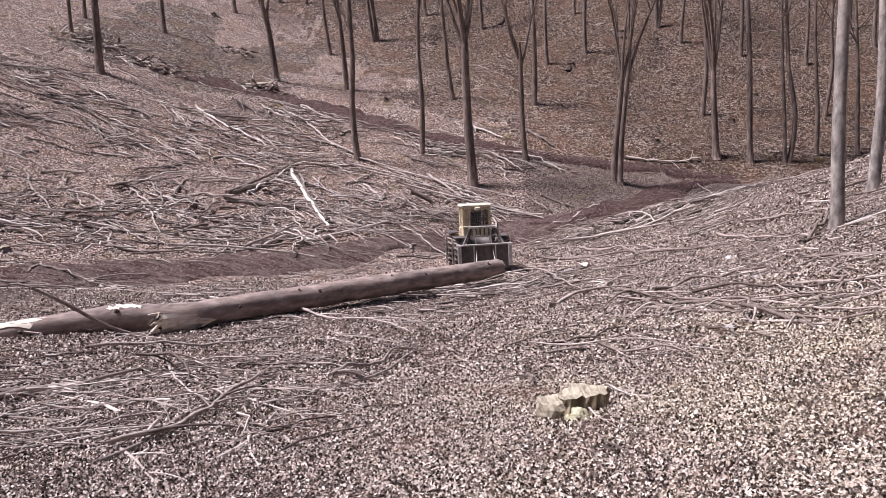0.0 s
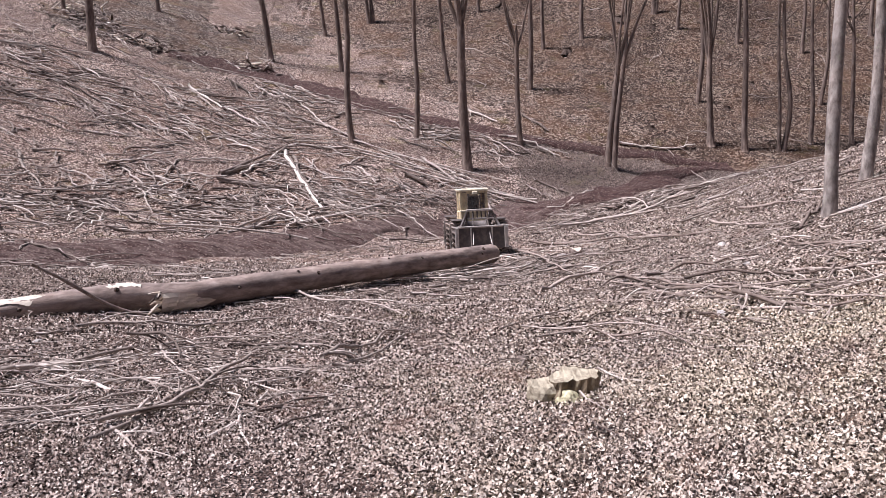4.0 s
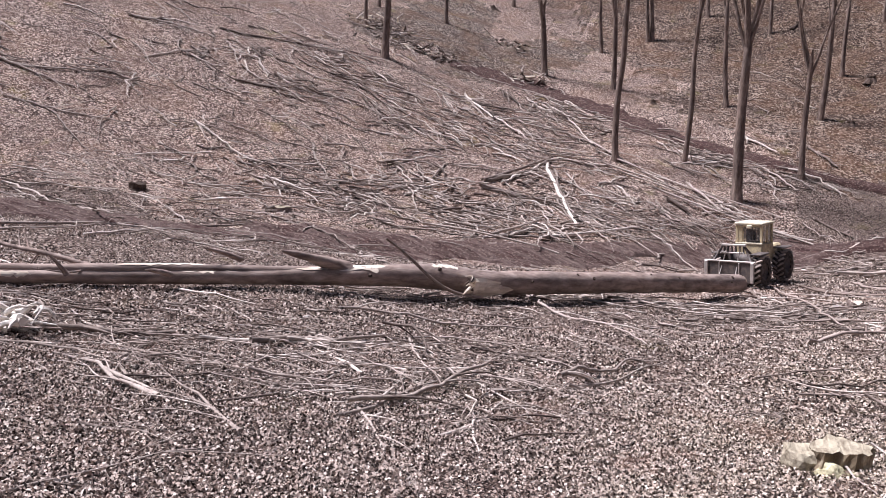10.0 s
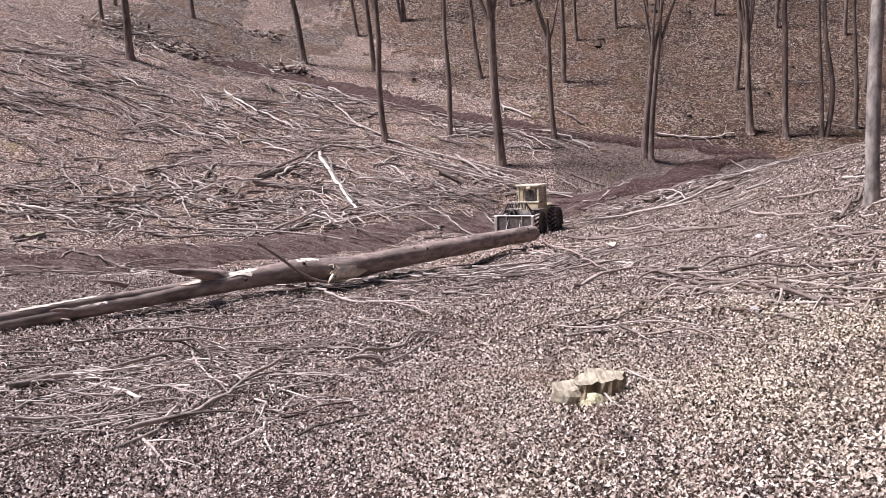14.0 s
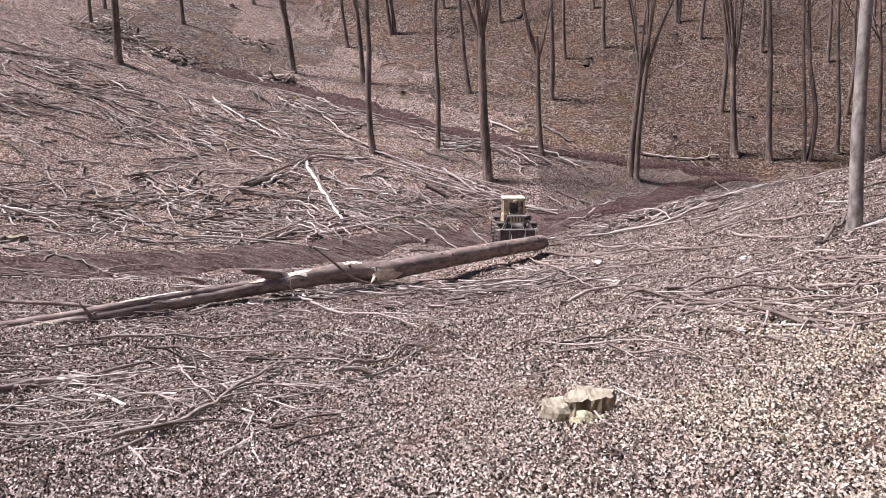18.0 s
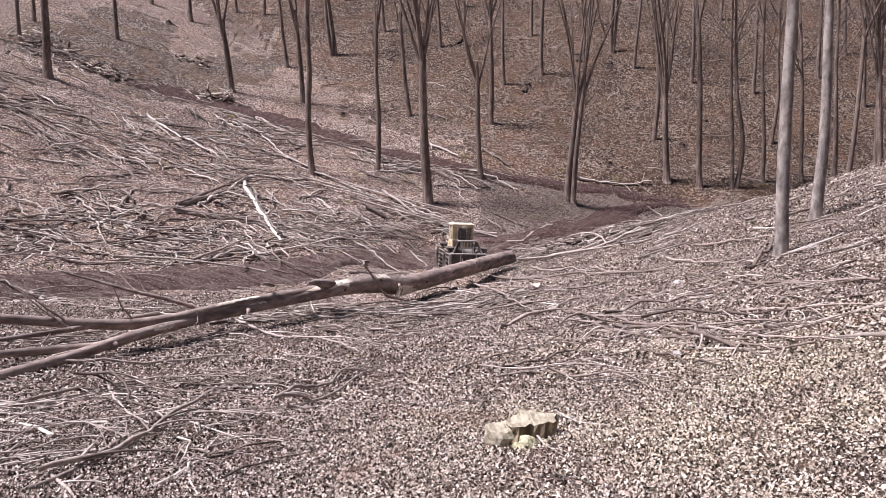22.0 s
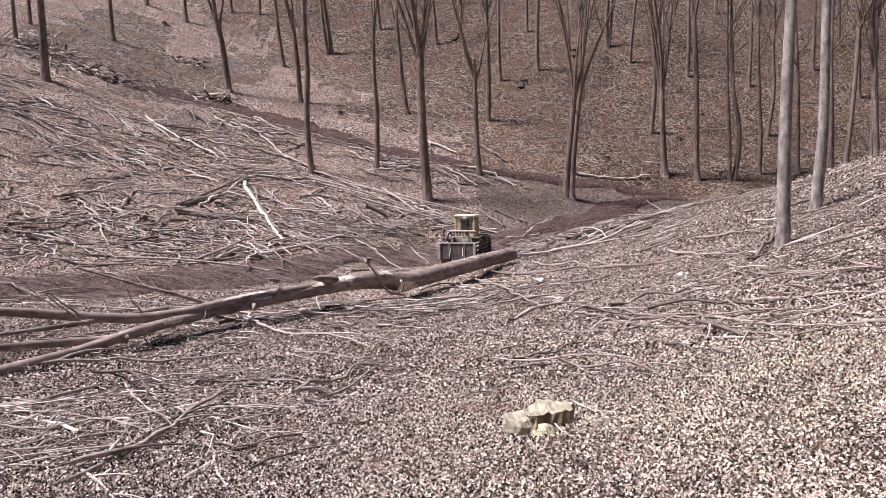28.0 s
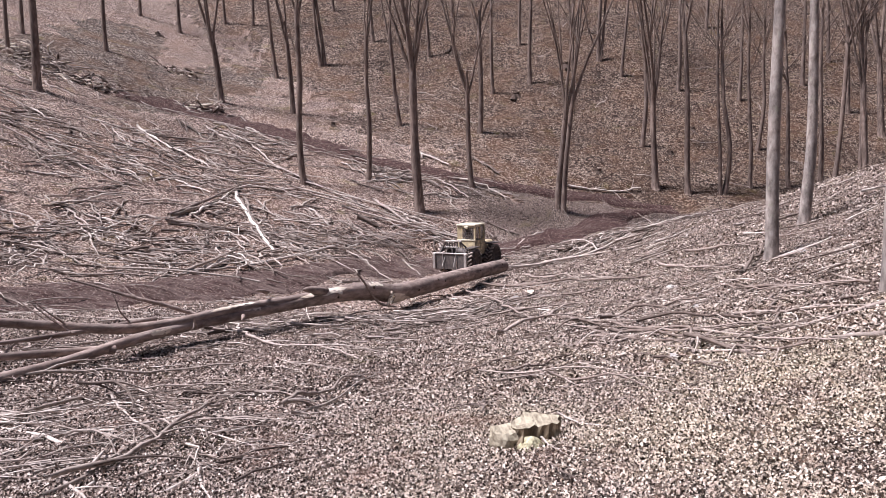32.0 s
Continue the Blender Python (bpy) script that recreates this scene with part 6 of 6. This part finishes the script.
def build_woodpile(x0, y0, x1, y1, wide, count, seed, label):
    """Short split logs tipped in a heap."""
    rng = np.random.default_rng(seed)
    pile = new("wood_pile")
    pile.location = ((x0 + x1) / 2, (y0 + y1) / 2, gz((x0 + x1) / 2, (y0 + y1) / 2))
    for k in range(count):
        t = rng.random()
        x, y = x0 + (x1 - x0) * t + rng.normal() * wide, y0 + (y1 - y0) * t + rng.normal() * wide
        a, ln, r = rng.uniform(0, 6.28), rng.uniform(0.4, 1.1), rng.uniform(0.04, 0.09)
        d = np.array([math.cos(a), math.sin(a), rng.normal() * 0.35]) * ln / 2
        c = np.array([x, y, gz(x, y) + r + 0.5 * rng.random() ** 2]) - np.array(pile.location)
        v, f = tubes([(np.stack([c - d, c, c + d]), np.array([r, r * 1.05, r * 0.9]))], 5, True, 0.15, seed + k)
        part("split_log", mesh_of("split_log", v, f, (M_STICK, M_POLE, M_PEELED, M_ROTTEN)[int(rng.integers(4))], False), pile)
    tagged(pile, label, "wood pile", "piles of split wood")


build_woodpile(-30.68, 65.55, -29.25, 70.01, 0.80, 42, 600, 'heap of pale split logs at the gully head')
build_woodpile(-28.27, 67.97, -26.99, 68.39, 0.35, 12, 650, 'few pale split logs on the earth')
build_woodpile(-26.32, 65.44, -24.61, 65.77, 0.35, 18, 700, 'pale split logs along the gully trail')
build_woodpile(-24.67, 64.95, -23.04, 67.97, 0.45, 34, 750, 'stacked heap of pale split logs beside the gully trail')
build_woodpile(-17.01, 68.59, -14.08, 69.51, 0.45, 30, 800, 'heap of pale split logs at the foot of a tree')
build_woodpile(-21.20, 76.56, -18.56, 77.64, 0.70, 22, 850, 'dark rusty heap of split wood on the bank')
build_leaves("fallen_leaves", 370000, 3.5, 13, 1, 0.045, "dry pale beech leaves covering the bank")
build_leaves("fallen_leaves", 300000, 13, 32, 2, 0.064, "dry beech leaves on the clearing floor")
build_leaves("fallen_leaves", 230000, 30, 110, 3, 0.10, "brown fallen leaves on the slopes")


# ---- what moves ----
LOG_ROWS = [(0, pose(2.10, 29.42, 0.15, -3.8, -0, -41.2)),
    (3.5, pose(2.15, 29.46, 0.10, -4.1, 0, -40.3)),
    (6, pose(2.06, 29.71, 0.11, -4.2, -0, -39.1)),
    (8, pose(1.77, 30.86, 0.05, -4.3, -0, -36.1)),
    (9, pose(1.67, 31.55, -0.05, -4.6, 0, -34.4)),
    (10, pose(1.75, 32.31, -0.10, -5.2, 0, -33.6)),
    (11, pose(1.98, 33.04, -0.15, -5.1, 0, -32.7)),
    (12, pose(2.18, 33.88, -0.17, -5.0, -0, -32.2)),
    (13, pose(2.49, 34.80, -0.19, -4.8, -0, -31.7)),
    (14, pose(2.88, 35.53, -0.24, -4.5, 0, -31.3)),
    (16.5, pose(4.13, 37.48, -0.32, -4.2, 0, -31.1)),
    (17, pose(4.20, 37.84, -0.34, -4.1, -0, -31.2)),
    (17.5, pose(4.19, 38.07, -0.36, -3.9, -0, -31.4)),
    (18, pose(4.27, 38.35, -0.38, -3.8, 0, -31.3)),
    (18.5, pose(4.36, 38.83, -0.38, -3.7, 2, -30.4)),
    (19, pose(4.65, 39.36, -0.36, -3.6, 4, -29.4)),
    (20, pose(5.43, 40.13, -0.32, -3.6, 8, -28.0)),
    (22, pose(6.11, 41.52, -0.44, -3.8, 18, -28.2)),
    (25.5, pose(6.11, 41.52, -0.44, -3.8, 18, -28.2)),
    (27.5, pose(6.18, 41.94, -0.57, -4.1, 19, -29.1)),
    (32, pose(6.18, 41.94, -0.57, -4.1, 19, -29.1))]

SKID_ROWS = [(0, pose(1.53, 33.96, -0.26, -3.1, -1.3, 5.2)),
    (2, pose(1.66, 34.32, -0.33, -4.6, -1.5, 5.2)),
    (3, pose(1.73, 34.47, -0.36, -4.9, -1.6, 4.9)),
    (5.5, pose(1.77, 35.00, -0.38, -4.4, -1.9, 4.5)),
    (6, pose(1.84, 35.13, -0.40, -4.0, -2.0, 3.2)),
    (7, pose(2.06, 35.61, -0.45, -2.4, -2.8, -3.7)),
    (8, pose(2.25, 36.18, -0.48, -0.6, -3.7, -15.4)),
    (8.5, pose(2.35, 36.57, -0.49, 0.7, -4.4, -19.9)),
    (9, pose(2.49, 37.19, -0.53, 1.9, -5.1, -22.7)),
    (9.5, pose(2.75, 37.98, -0.62, 2.5, -5.8, -23.1)),
    (10, pose(2.77, 39.00, -0.73, 1.7, -6.1, -25.2)),
    (10.5, pose(3.06, 39.61, -0.84, -0.5, -5.3, -30.6)),
    (11, pose(3.25, 40.05, -0.92, -2.1, -4.4, -33.3)),
    (11.5, pose(3.33, 40.54, -1.00, -3.6, -3.6, -33.1)),
    (12, pose(3.36, 41.18, -1.07, -5.6, -2.7, -32.2)),
    (17, pose(3.66, 45.47, -1.38, 1.1, -0.6, -5.5)),
    (18, pose(3.39, 45.71, -1.30, 0.5, 0.4, 1.7)),
    (19, pose(3.07, 45.05, -1.43, 0.3, 1.5, 3.2)),
    (20, pose(3.38, 44.44, -1.53, 0.2, 2.3, 3.9)),
    (22, pose(3.80, 45.07, -1.47, -2.5, 2.0, 4.8)),
    (24, pose(4.01, 45.24, -1.54, -5.9, 1.1, 9.4)),
    (25.5, pose(4.01, 45.24, -1.54, -5.9, 1.1, 9.4)),
    (28, pose(4.28, 46.67, -1.32, -3.2, -1.3, -17.8)),
    (30, pose(4.71, 46.89, -1.27, -1.3, -1.6, -30.6)),
    (32, pose(5.14, 47.16, -1.19, 0.0, -1.9, -34.1))]


def motions():
    walk(felled, LOG_ROWS)
    walk(skidder, SKID_ROWS)
    # the wheels roll by the way that the machine goes forwards or back
    times, turns, roll = [], [], 0.0
    last = None
    for t, m in SKID_ROWS:
        if last is not None:
            step = (m.translation - last.translation).dot((last.to_3x3() @ Vector((0, 1, 0))).normalized())
            roll -= step / 0.74
        times.append(t)
        turns.append(roll)
        last = m
    for w in wheels:
        home = w.location.copy()
        walk(w, [(t, Matrix.Translation(home) @ Matrix.Rotation(a, 4, "X")) for t, a in zip(times, turns)])


motions()
